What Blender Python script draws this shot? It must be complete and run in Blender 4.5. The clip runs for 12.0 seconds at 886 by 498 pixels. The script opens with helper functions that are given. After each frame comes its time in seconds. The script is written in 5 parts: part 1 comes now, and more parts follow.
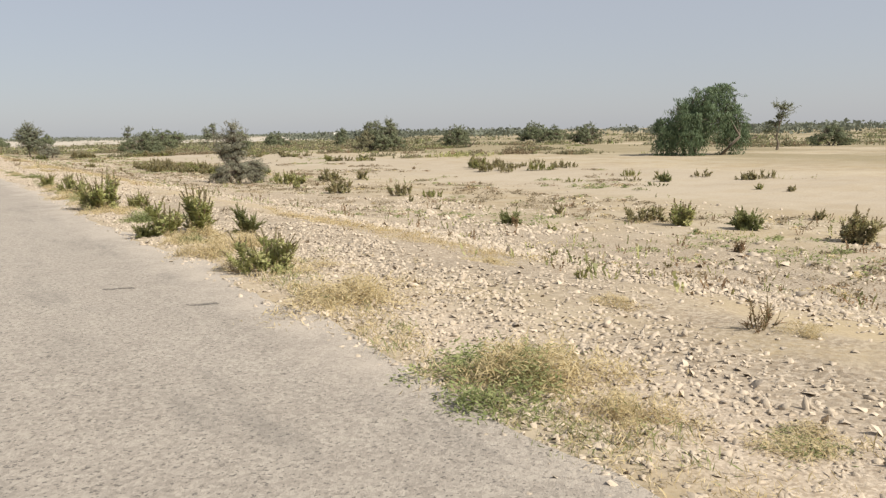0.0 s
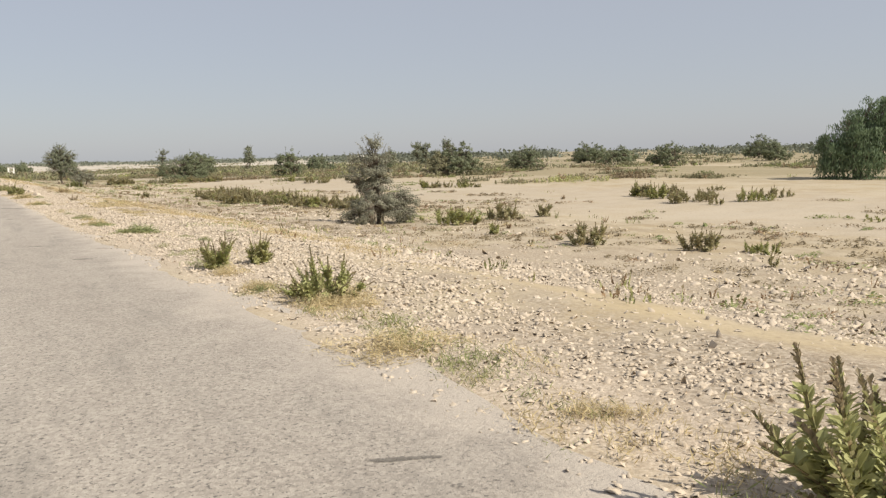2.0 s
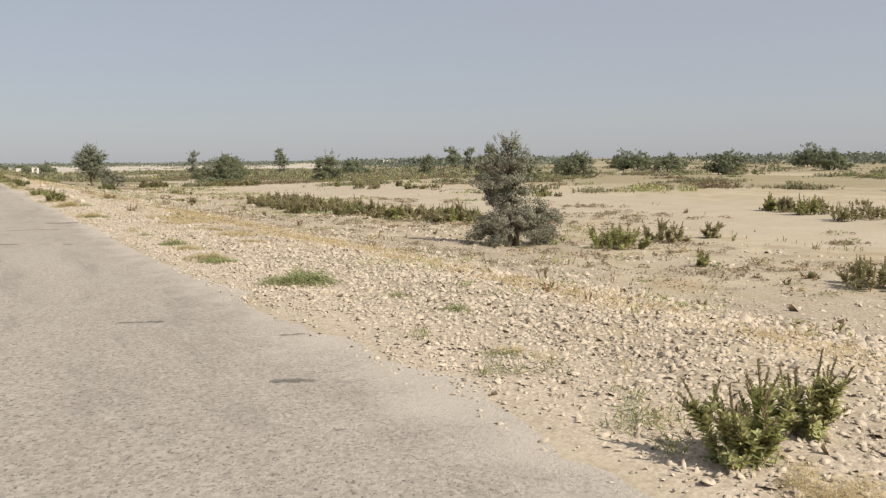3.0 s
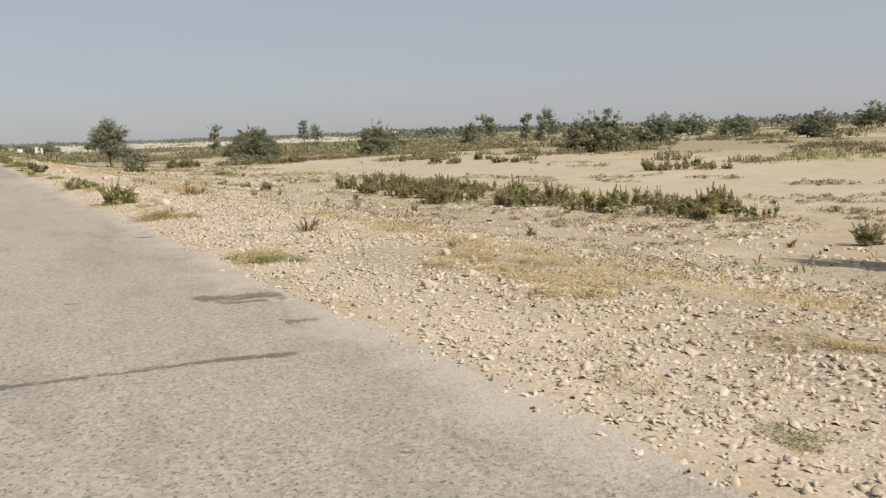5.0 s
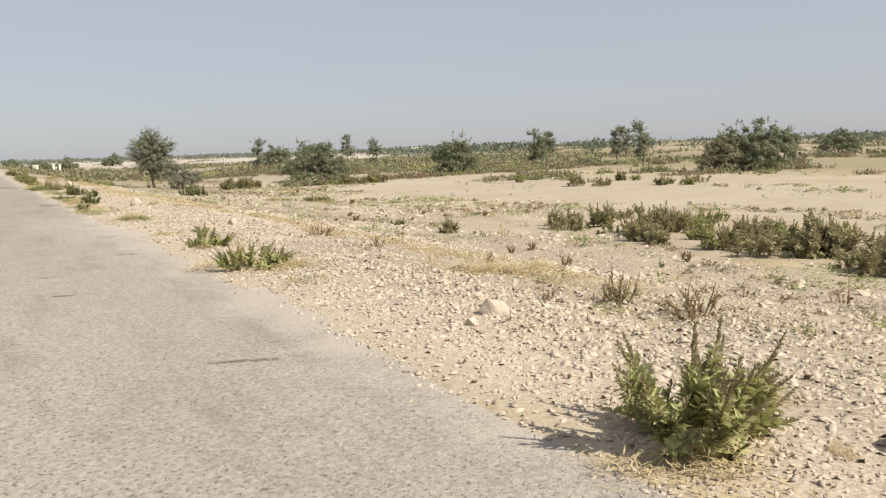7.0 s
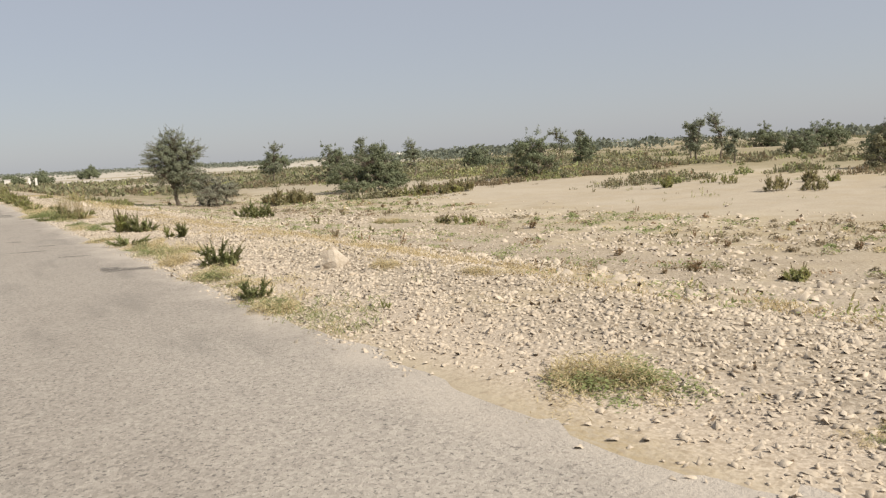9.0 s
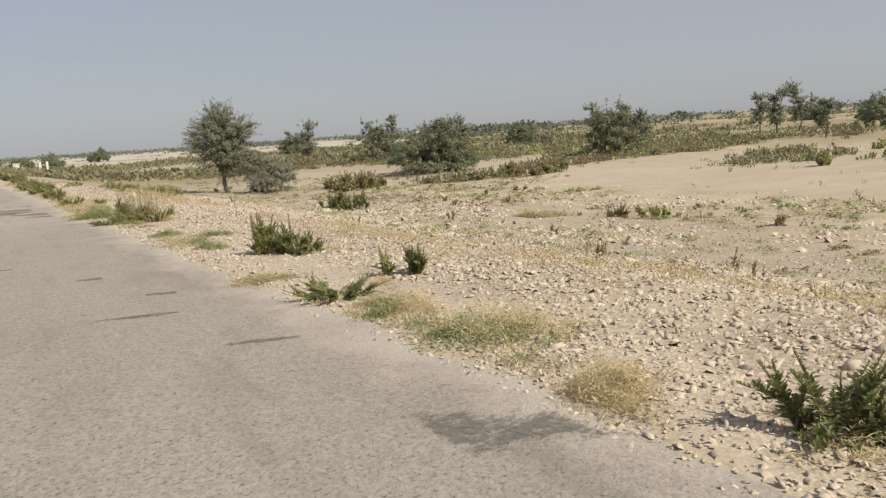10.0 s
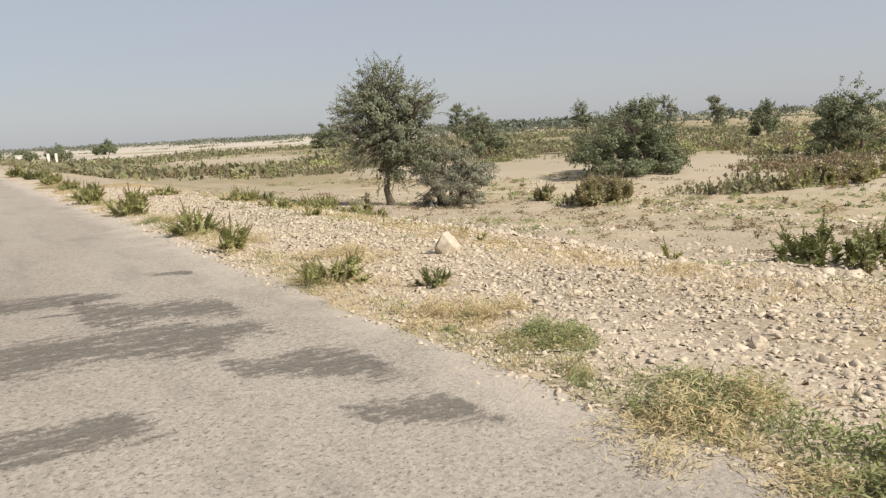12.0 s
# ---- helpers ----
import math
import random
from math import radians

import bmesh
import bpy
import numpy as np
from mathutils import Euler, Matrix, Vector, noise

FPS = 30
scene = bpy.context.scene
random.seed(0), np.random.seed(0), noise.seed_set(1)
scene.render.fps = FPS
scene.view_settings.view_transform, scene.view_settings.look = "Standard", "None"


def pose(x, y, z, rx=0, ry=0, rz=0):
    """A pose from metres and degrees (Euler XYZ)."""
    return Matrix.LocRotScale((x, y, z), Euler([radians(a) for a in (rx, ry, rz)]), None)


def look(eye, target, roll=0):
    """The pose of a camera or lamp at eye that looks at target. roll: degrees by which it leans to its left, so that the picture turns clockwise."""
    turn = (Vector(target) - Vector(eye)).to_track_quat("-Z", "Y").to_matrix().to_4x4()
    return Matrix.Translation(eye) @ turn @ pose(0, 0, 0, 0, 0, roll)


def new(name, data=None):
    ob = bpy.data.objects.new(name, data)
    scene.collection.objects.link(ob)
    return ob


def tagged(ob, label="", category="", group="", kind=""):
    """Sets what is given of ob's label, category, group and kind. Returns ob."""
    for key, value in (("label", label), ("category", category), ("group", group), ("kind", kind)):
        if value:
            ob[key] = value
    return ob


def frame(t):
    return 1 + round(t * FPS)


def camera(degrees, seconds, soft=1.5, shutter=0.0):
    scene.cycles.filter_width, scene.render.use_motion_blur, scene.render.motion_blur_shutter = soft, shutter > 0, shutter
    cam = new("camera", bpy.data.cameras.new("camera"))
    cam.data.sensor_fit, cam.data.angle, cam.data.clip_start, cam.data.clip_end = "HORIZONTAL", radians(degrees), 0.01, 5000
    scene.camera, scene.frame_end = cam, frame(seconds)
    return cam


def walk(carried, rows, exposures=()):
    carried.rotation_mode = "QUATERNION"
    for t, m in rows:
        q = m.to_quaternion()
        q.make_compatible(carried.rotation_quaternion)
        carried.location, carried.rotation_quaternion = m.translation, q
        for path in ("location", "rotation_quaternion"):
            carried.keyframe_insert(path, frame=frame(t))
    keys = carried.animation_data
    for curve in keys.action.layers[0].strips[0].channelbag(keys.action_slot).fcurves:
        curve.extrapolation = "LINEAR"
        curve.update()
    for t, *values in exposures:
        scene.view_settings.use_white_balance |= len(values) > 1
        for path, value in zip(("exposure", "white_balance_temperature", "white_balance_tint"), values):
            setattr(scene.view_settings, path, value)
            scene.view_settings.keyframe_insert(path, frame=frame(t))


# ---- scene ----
cam = camera(59.84, 12.0, soft=1.3)
PATH = [
    (0, pose(0.000, 0.000, 1.293, 81.30, 1.04, -33.89)),
    (0.5, pose(0.062, 3.229, 1.301, 80.94, 2.80, -33.98)),
    (1, pose(0.077, 6.813, 1.320, 83.13, 1.61, -32.74)),
    (1.5, pose(0.032, 10.311, 1.282, 82.82, -1.31, -32.08)),
    (2, pose(0.034, 13.911, 1.302, 82.97, 1.34, -32.98)),
    (2.5, pose(-0.008, 17.522, 1.308, 82.58, 0.30, -32.32)),
    (2.7, pose(-0.023, 18.961, 1.306, 83.38, 0.66, -31.74)),
    (4.3, pose(-0.130, 28.929, 1.328, 82.46, 0.25, -31.94)),
    (4.5, pose(-0.099, 30.324, 1.321, 81.29, 1.64, -32.87)),
    (5, pose(-0.049, 33.889, 1.280, 81.21, 1.99, -31.81)),
    (5.5, pose(-0.018, 37.341, 1.283, 81.25, 3.11, -32.56)),
    (6, pose(-0.012, 41.032, 1.247, 80.92, 1.59, -33.14)),
    (6.5, pose(0.012, 44.842, 1.256, 81.39, 0.74, -32.61)),
    (7, pose(0.025, 48.619, 1.290, 82.46, 1.86, -31.19)),
    (7.5, pose(0.063, 52.447, 1.314, 83.46, 0.57, -32.18)),
    (7.7, pose(0.077, 53.942, 1.316, 82.74, 3.04, -32.93)),
    (9.3, pose(-0.128, 65.055, 1.265, 82.75, 3.06, -33.28)),
    (9.5, pose(-0.130, 66.628, 1.292, 82.62, 2.60, -33.35)),
    (10, pose(-0.153, 70.611, 1.309, 81.22, 3.75, -32.88)),
    (10.5, pose(-0.193, 74.724, 1.297, 83.86, 1.81, -31.63)),
    (11, pose(-0.164, 78.565, 1.262, 82.05, 1.27, -32.52)),
    (11.5, pose(-0.217, 82.594, 1.292, 83.08, 2.65, -32.75)),
    (12, pose(-0.241, 86.751, 1.284, 80.98, 3.06, -33.13)),
]
EXPOSURES = [(0, 0.54), (0.5, 0.49), (1, 0.56), (1.5, 0.67), (2, 0.51), (2.5, 0.41), (4.5, 0.43), (5, 0.37), (5.5, 0.40), (6, 0.44), (6.5, 0.51), (7, 0.58), (7.5, 0.57), (9.5, 0.36), (10, 0.29), (10.5, 0.37), (11, 0.41), (11.5, 0.46), (12, 0.52)]
walk(cam, PATH, EXPOSURES)

# ---- world, sun ----
SUN_DIR = Vector((0.33, -0.66, 0.675)).normalized()
world = bpy.data.worlds.new("world")
scene.world = world
world.use_nodes = True
sky = world.node_tree.nodes.new("ShaderNodeTexSky")
sky.sky_type = "NISHITA"
sky.sun_disc = False
sky.sun_elevation = math.asin(SUN_DIR.z)
sky.sun_rotation = math.atan2(SUN_DIR.x, SUN_DIR.y)
sky.air_density = 1.0
sky.dust_density = 0.9
sky.ozone_density = 2.8
world.node_tree.nodes["Background"].inputs["Strength"].default_value = 0.078
# an even dusty haze over the whole sky
haze = world.node_tree.nodes.new("ShaderNodeMix")
haze.data_type, haze.clamp_factor = "RGBA", True
haze.inputs[0].default_value = 0.74
haze.inputs[7].default_value = (4.52, 4.6, 4.97, 1.0)
world.node_tree.links.new(sky.outputs["Color"], haze.inputs[6])
world.node_tree.links.new(haze.outputs[2], world.node_tree.nodes["Background"].inputs["Color"])
sun = new("sun", bpy.data.lights.new("sun", "SUN"))
sun.data.energy, sun.data.angle, sun.data.color = 4.2, radians(0.53), (1.0, 0.935, 0.828)
sun.matrix_world = look((0, 0, 0), -SUN_DIR)


# ---- materials ----
class Mat:
    """A small builder of node materials."""

    def __init__(self, name, rough=0.9, spec=0.25):
        self.m = bpy.data.materials.new(name)
        self.m.use_nodes = True
        self.n, self.l = self.m.node_tree.nodes, self.m.node_tree.links
        self.b = self.n["Principled BSDF"]
        self.b.inputs["Roughness"].default_value = rough
        self.b.inputs["Specular IOR Level"].default_value = spec
        self.co = self.n.new("ShaderNodeNewGeometry").outputs["Position"]

    def use(self, socket, value):
        if isinstance(value, (int, float)):
            socket.default_value = value
        elif isinstance(value, tuple):
            socket.default_value = (*value, 1.0)[: len(socket.default_value)]
        else:
            self.l.new(value, socket)

    def noise(self, scale, detail=4.0, rough=0.55, stretch=None, out="Fac"):
        t = self.n.new("ShaderNodeTexNoise")
        t.inputs["Scale"].default_value, t.inputs["Detail"].default_value, t.inputs["Roughness"].default_value = scale, detail, rough
        co = self.co
        if stretch:
            k = self.n.new("ShaderNodeVectorMath")
            k.operation = "MULTIPLY"
            self.l.new(co, k.inputs[0])
            k.inputs[1].default_value = stretch
            co = k.outputs[0]
        self.l.new(co, t.inputs["Vector"])
        return t.outputs[out]

    def cells(self, scale, feature="F1", out="Distance", rand=1.0):
        t = self.n.new("ShaderNodeTexVoronoi")
        t.feature = feature
        t.inputs["Scale"].default_value, t.inputs["Randomness"].default_value = scale, rand
        self.l.new(self.co, t.inputs["Vector"])
        return t.outputs[out]

    def ramp(self, value, lo, hi, a=0.0, b=1.0):
        t = self.n.new("ShaderNodeMapRange")
        t.interpolation_type = "SMOOTHSTEP"
        self.use(t.inputs["Value"], value)
        for key, v in (("From Min", lo), ("From Max", hi), ("To Min", a), ("To Max", b)):
            t.inputs[key].default_value = v
        return t.outputs["Result"]

    def calc(self, op, a, b):
        t = self.n.new("ShaderNodeMath")
        t.operation = op
        self.use(t.inputs[0], a)
        self.use(t.inputs[1], b)
        return t.outputs[0]

    def mix(self, fac, a, b):
        t = self.n.new("ShaderNodeMix")
        t.data_type = "RGBA"
        self.use(t.inputs[0], fac)
        self.use(t.inputs[6], a)
        self.use(t.inputs[7], b)
        return t.outputs[2]

    def axis(self, k):
        t = self.n.new("ShaderNodeSeparateXYZ")
        self.l.new(self.co, t.inputs[0])
        return t.outputs[k]

    def island(self):
        return self.n.new("ShaderNodeNewGeometry").outputs["Random Per Island"]

    def each(self):
        return self.n.new("ShaderNodeObjectInfo").outputs["Random"]

    def done(self, colour, height=None, dist=0.01, strength=0.6):
        self.use(self.b.inputs["Base Color"], colour)
        if height is not None:
            t = self.n.new("ShaderNodeBump")
            t.inputs["Distance"].default_value, t.inputs["Strength"].default_value = dist, strength
            self.l.new(height, t.inputs["Height"])
            self.l.new(t.outputs[0], self.b.inputs["Normal"])
        return self.m


def sand_material():
    m = Mat("sand", 0.95, 0.1)
    big, mid, fine = m.noise(0.13, 5), m.noise(0.9, 6, 0.6), m.noise(14, 5, 0.65)
    c = m.mix(m.ramp(mid, 0.35, 0.68), (0.425, 0.358, 0.258), (0.352, 0.288, 0.198))
    c = m.mix(m.ramp(big, 0.42, 0.66), c, (0.45, 0.383, 0.28))
    # straw litter and thin dead grass cover
    straw = m.calc("MULTIPLY", m.ramp(m.noise(0.55, 6, 0.62), 0.45, 0.64), m.ramp(m.noise(30, 3, 0.7, (1, 0.45, 1)), 0.36, 0.62))
    c = m.mix(m.calc("MULTIPLY", straw, 0.72), c, (0.345, 0.262, 0.135))
    x = m.axis(0)
    # brown litter in the sand between bank and track
    litter = m.calc("MULTIPLY", m.ramp(m.noise(1.5, 7, 0.68, (1, 0.6, 1)), 0.5, 0.62), m.calc("MULTIPLY", m.ramp(x, 4.0, 7.0), m.ramp(x, 24.0, 18.0)))
    c = m.mix(m.calc("MULTIPLY", litter, 0.6), c, (0.285, 0.228, 0.15))
    # short dead golden grass in the hollow at the foot of the bank
    hollow = m.calc("MULTIPLY", m.ramp(x, 4.4, 5.2), m.ramp(x, 7.4, 6.2))
    gold = m.calc("MULTIPLY", hollow, m.ramp(m.noise(0.3, 4, 0.5, (1, 0.4, 1)), 0.42, 0.56))
    c = m.mix(m.calc("MULTIPLY", gold, 0.55), c, (0.46, 0.365, 0.215))
    # gravel bed along the road bank
    bed = m.calc("MULTIPLY", m.ramp(x, 2.35, 2.9), m.ramp(x, 19.0, 9.0))
    bed = m.calc("MULTIPLY", m.calc("MULTIPLY", bed, m.ramp(m.noise(0.33, 5, 0.6), 0.34, 0.5)), m.calc("SUBTRACT", 1.0, m.calc("MULTIPLY", gold, 0.8)))
    stone = m.cells(38, "F1", "Color")
    grey = m.n.new("ShaderNodeSeparateColor")
    m.l.new(stone, grey.inputs[0])
    pebble = m.mix(grey.outputs[0], (0.22, 0.178, 0.132), (0.5, 0.425, 0.335))
    # dark blotches put the shade of gaps between stones into the bed colour
    pebble = m.mix(m.ramp(m.noise(24, 5, 0.7), 0.5, 0.66, 0, 0.75), pebble, (0.25, 0.185, 0.12))
    c = m.mix(m.calc("MULTIPLY", bed, 0.85), c, pebble)
    grit = m.calc("MULTIPLY", m.ramp(x, 2.0, 2.5), m.ramp(x, 3.6, 2.9))
    fine_stone = m.cells(70, "F1", "Color")
    g2 = m.n.new("ShaderNodeSeparateColor")
    m.l.new(fine_stone, g2.inputs[0])
    c = m.mix(m.calc("MULTIPLY", grit, 0.8), c, m.mix(g2.outputs[0], (0.33, 0.265, 0.2), (0.58, 0.49, 0.385)))
    # far plain: brown-green cover of dead weeds in uneven sheets
    grown = m.calc("MAXIMUM", m.ramp(x, 38, 56), m.ramp(m.axis(1), 106, 124))
    grown = m.calc("MULTIPLY", grown, m.ramp(x, 4.5, 9.0))
    far = m.calc("MULTIPLY", m.ramp(m.noise(0.03, 7, 0.66, (1, 0.55, 1)), 0.4, 0.5), grown)
    c = m.mix(m.calc("MULTIPLY", far, m.ramp(fine, 0.3, 0.6, 0.4, 0.85)), c, (0.24, 0.205, 0.12))
    track = m.calc("MULTIPLY", m.ramp(x, 18, 24), m.ramp(x, 40, 33))
    c = m.mix(m.calc("MULTIPLY", track, 0.5), c, (0.42, 0.36, 0.285))
    # pale flats far off, with some distance haze put into their colour
    flat = m.calc("MULTIPLY", m.ramp(m.axis(1), 210, 260), m.ramp(m.calc("DIVIDE", x, m.axis(1)), 0.62, 0.35))
    flat = m.calc("MULTIPLY", flat, m.ramp(m.noise(0.012, 4, 0.5, (0.4, 1.6, 1)), 0.35, 0.5))
    c = m.mix(m.calc("MULTIPLY", flat, 0.85), c, (0.52, 0.47, 0.4))
    c = m.mix(m.ramp(fine, 0.48, 0.7, 0, 0.5), c, (0.27, 0.21, 0.145))
    h = m.calc("ADD", m.calc("MULTIPLY", m.noise(24, 5, 0.7), bed), m.calc("MULTIPLY", fine, 0.8))
    return m.done(c, h, 0.016, 0.8)


def asphalt_material():
    m = Mat("dusty_asphalt", 0.88, 0.25)
    x = m.axis(0)
    wide, mid, fine = m.noise(0.25, 5, 0.6, (1.6, 0.35, 1)), m.noise(2.6, 6, 0.65), m.noise(60, 4, 0.7)
    c = m.mix(m.ramp(wide, 0.35, 0.68), (0.335, 0.292, 0.245), (0.435, 0.385, 0.325))
    c = m.mix(m.ramp(mid, 0.4, 0.72, 0, 0.6), c, (0.44, 0.392, 0.33))
    chip = m.cells(46, "F1", "Color")
    grey = m.n.new("ShaderNodeSeparateColor")
    m.l.new(chip, grey.inputs[0])
    c = m.mix(0.38, c, m.mix(grey.outputs[1], (0.175, 0.155, 0.128), (0.48, 0.43, 0.36)))
    grain = m.noise(26, 5, 0.78)
    c = m.mix(m.ramp(grain, 0.52, 0.66, 0, 0.42), c, (0.165, 0.142, 0.117))
    c = m.mix(m.ramp(m.noise(0.9, 5, 0.65, (2.2, 0.5, 1)), 0.5, 0.7, 0, 0.45), c, (0.2, 0.182, 0.157))
    c = m.mix(m.ramp(m.noise(42, 3, 0.6), 0.59, 0.64, 0, 0.8), c, (0.12, 0.108, 0.095))
    # pits where chips are lost
    c = m.mix(m.ramp(m.noise(13, 6, 0.78), 0.6, 0.645, 0, 0.75), c, (0.12, 0.105, 0.088))
    # a stretch toned darker along the road, then a weaker tone beyond it
    dark_stretch = m.calc("MULTIPLY", m.ramp(m.axis(1), 64, 71), m.ramp(m.axis(1), 91, 86))
    c = m.mix(m.calc("MAXIMUM", m.calc("MULTIPLY", dark_stretch, 0.26), m.ramp(m.axis(1), 86, 91, 0, 0.15)), c, (0.2, 0.17, 0.142))
    # sand blown over the edge
    ragged = m.calc("ADD", x, m.calc("MULTIPLY", m.calc("SUBTRACT", m.noise(1.3, 6, 0.65), 0.5), 1.6))
    c = m.mix(m.ramp(ragged, 1.55, 2.3, 0, 0.75), c, (0.475, 0.415, 0.345))
    h = m.calc("ADD", grain, m.calc("MULTIPLY", fine, 0.6))
    return m.done(c, h, 0.011, 0.9)


def leaf_material(name, a, b, c, rough=0.6):
    m = Mat(name, rough, 0.3)
    col = m.mix(m.island(), a, b)
    col = m.mix(m.ramp(m.noise(2.3, 3), 0.4, 0.7, 0, 0.6), col, c)
    col = m.mix(m.calc("MULTIPLY", m.each(), 0.3), col, c)
    m.b.inputs["Transmission Weight"].default_value = 0.0
    t = m.n.new("ShaderNodeBsdfTranslucent")
    m.use(t.inputs["Color"], col)
    mixed = m.n.new("ShaderNodeMixShader")
    mixed.inputs[0].default_value = 0.3
    out = m.n["Material Output"]
    m.done(col)
    m.l.new(m.b.outputs[0], mixed.inputs[1])
    m.l.new(t.outputs[0], mixed.inputs[2])
    m.l.new(mixed.outputs[0], out.inputs["Surface"])
    return m.m


def grain_material(name, a, b, scale, rough=0.9, bump=0.01, island=False):
    m = Mat(name, rough, 0.2)
    col = m.mix(m.ramp(m.noise(scale, 6, 0.6), 0.3, 0.7), a, b)
    if island:
        col = m.mix(m.calc("MULTIPLY", m.island(), 0.55), col, tuple(v * 0.66 for v in a))
        col = m.mix(m.calc("MULTIPLY", m.each(), 0.2), col, b)
    return m.done(col, m.noise(scale * 3, 6, 0.65), bump, 0.7)


SAND = sand_material()
ASPHALT = asphalt_material()


def tar_material():
    m = Mat("worn_tar", 0.85, 0.25)
    uv = m.n.new("ShaderNodeUVMap").outputs[0]
    t = m.n.new("ShaderNodeSeparateXYZ")
    m.l.new(uv, t.inputs[0])

    def hump(v):
        k = m.calc("SUBTRACT", m.calc("MULTIPLY", v, 2.0), 1.0)
        return m.calc("SUBTRACT", 1.0, m.calc("MULTIPLY", k, k))

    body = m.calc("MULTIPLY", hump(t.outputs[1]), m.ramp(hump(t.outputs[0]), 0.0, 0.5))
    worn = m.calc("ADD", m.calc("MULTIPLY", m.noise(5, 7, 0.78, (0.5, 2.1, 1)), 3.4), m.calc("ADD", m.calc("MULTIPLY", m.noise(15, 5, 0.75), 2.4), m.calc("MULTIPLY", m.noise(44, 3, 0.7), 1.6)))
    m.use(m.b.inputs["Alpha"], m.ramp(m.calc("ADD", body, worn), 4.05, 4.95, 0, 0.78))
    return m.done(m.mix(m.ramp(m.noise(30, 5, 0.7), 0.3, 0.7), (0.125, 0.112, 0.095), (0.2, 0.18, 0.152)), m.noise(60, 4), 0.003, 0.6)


TAR = tar_material()
STONE = grain_material("pale_limestone", (0.49, 0.405, 0.305), (0.6, 0.51, 0.4), 18, 0.9, 0.006, True)
ROCK = grain_material("weathered_limestone", (0.4, 0.33, 0.25), (0.54, 0.465, 0.37), 14, 0.92, 0.012)
BARK = grain_material("grey_bark", (0.12, 0.095, 0.07), (0.2, 0.165, 0.125), 12, 0.95, 0.02)
STEM = grain_material("weed_stem", (0.2, 0.2, 0.09), (0.27, 0.2, 0.11), 30)
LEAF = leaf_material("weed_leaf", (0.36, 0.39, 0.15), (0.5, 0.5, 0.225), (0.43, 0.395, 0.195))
LEAF_DARK = leaf_material("dark_weed_leaf", (0.19, 0.215, 0.085), (0.29, 0.305, 0.13), (0.235, 0.225, 0.1), 0.55)
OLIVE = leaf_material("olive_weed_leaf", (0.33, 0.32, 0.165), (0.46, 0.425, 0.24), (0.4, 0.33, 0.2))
TIP = leaf_material("brown_tip", (0.24, 0.19, 0.115), (0.33, 0.25, 0.16), (0.27, 0.24, 0.14))
DRY = leaf_material("dry_leaf", (0.27, 0.18, 0.105), (0.38, 0.26, 0.155), (0.22, 0.155, 0.09), 0.85)
STRAW = leaf_material("straw", (0.56, 0.455, 0.26), (0.66, 0.56, 0.35), (0.47, 0.38, 0.2), 0.85)
MAT_GREEN = leaf_material("mat_green", (0.215, 0.26, 0.095), (0.3, 0.33, 0.145), (0.31, 0.29, 0.14), 0.75)
ACACIA = leaf_material("acacia_leaf", (0.18, 0.2, 0.125), (0.27, 0.285, 0.19), (0.215, 0.22, 0.145))
ACACIA_DARK = leaf_material("mesquite_leaf", (0.14, 0.165, 0.085), (0.22, 0.24, 0.135), (0.175, 0.185, 0.11))
THORN = leaf_material("thorn_leaf", (0.21, 0.21, 0.145), (0.3, 0.295, 0.215), (0.24, 0.225, 0.165))
WEEPING = leaf_material("weeping_leaf", (0.115, 0.165, 0.085), (0.17, 0.225, 0.12), (0.14, 0.18, 0.1))
# greyer than the near leaves: a little distance haze in the base colour
FOREST = leaf_material("far_tree_leaf", (0.13, 0.15, 0.11), (0.19, 0.205, 0.155), (0.16, 0.17, 0.13))
GOLD = leaf_material("golden_straw", (0.49, 0.385, 0.205), (0.59, 0.475, 0.28), (0.45, 0.345, 0.185), 0.85)
HERB = leaf_material("low_herb", (0.21, 0.175, 0.11), (0.3, 0.245, 0.155), (0.28, 0.21, 0.13), 0.85)
SCRUB = leaf_material("scrub_leaf", (0.2, 0.2, 0.112), (0.29, 0.28, 0.165), (0.26, 0.225, 0.135), 0.8)
WHITEWASH = grain_material("whitewashed_plaster", (0.58, 0.55, 0.49), (0.7, 0.67, 0.61), 3, 0.85, 0.004)
DOORWOOD = grain_material("dark_door_wood", (0.1, 0.075, 0.05), (0.15, 0.11, 0.08), 8)


# ---- small tools ----
RNG = np.random.default_rng(7)


def vnoise(x, y, seed=0):
    """Smooth noise from -1 to 1 over arrays of places."""
    x, y = np.asarray(x, float), np.asarray(y, float)
    i, j = np.floor(x).astype(np.int64), np.floor(y).astype(np.int64)
    u, v = x - i, y - j
    u, v = u * u * (3 - 2 * u), v * v * (3 - 2 * v)

    def corner(a, b):
        h = (a * 374761393 + b * 668265263 + seed * 974634777) & 0x7FFFFFFF
        h = ((h ^ (h >> 13)) * 1274126177) & 0x7FFFFFFF
        return ((h ^ (h >> 16)) & 0xFFFF) / 32767.5 - 1

    return (corner(i, j) * (1 - u) + corner(i + 1, j) * u) * (1 - v) + (corner(i, j + 1) * (1 - u) + corner(i + 1, j + 1) * u) * v


BANK_X = (-400, -12, -7, -4.6, 1.9, 2.1, 2.48, 4.6, 5.9, 9.0, 11, 13, 16, 25, 36, 60, 5000)
BANK_Z = (-1.15, -1.1, -0.3, -0.03, -0.03, -0.009, 0.0, -0.03, -0.24, -0.86, -1.03, -1.14, -1.2, -1.23, -1.1, -1.15, -1.15)


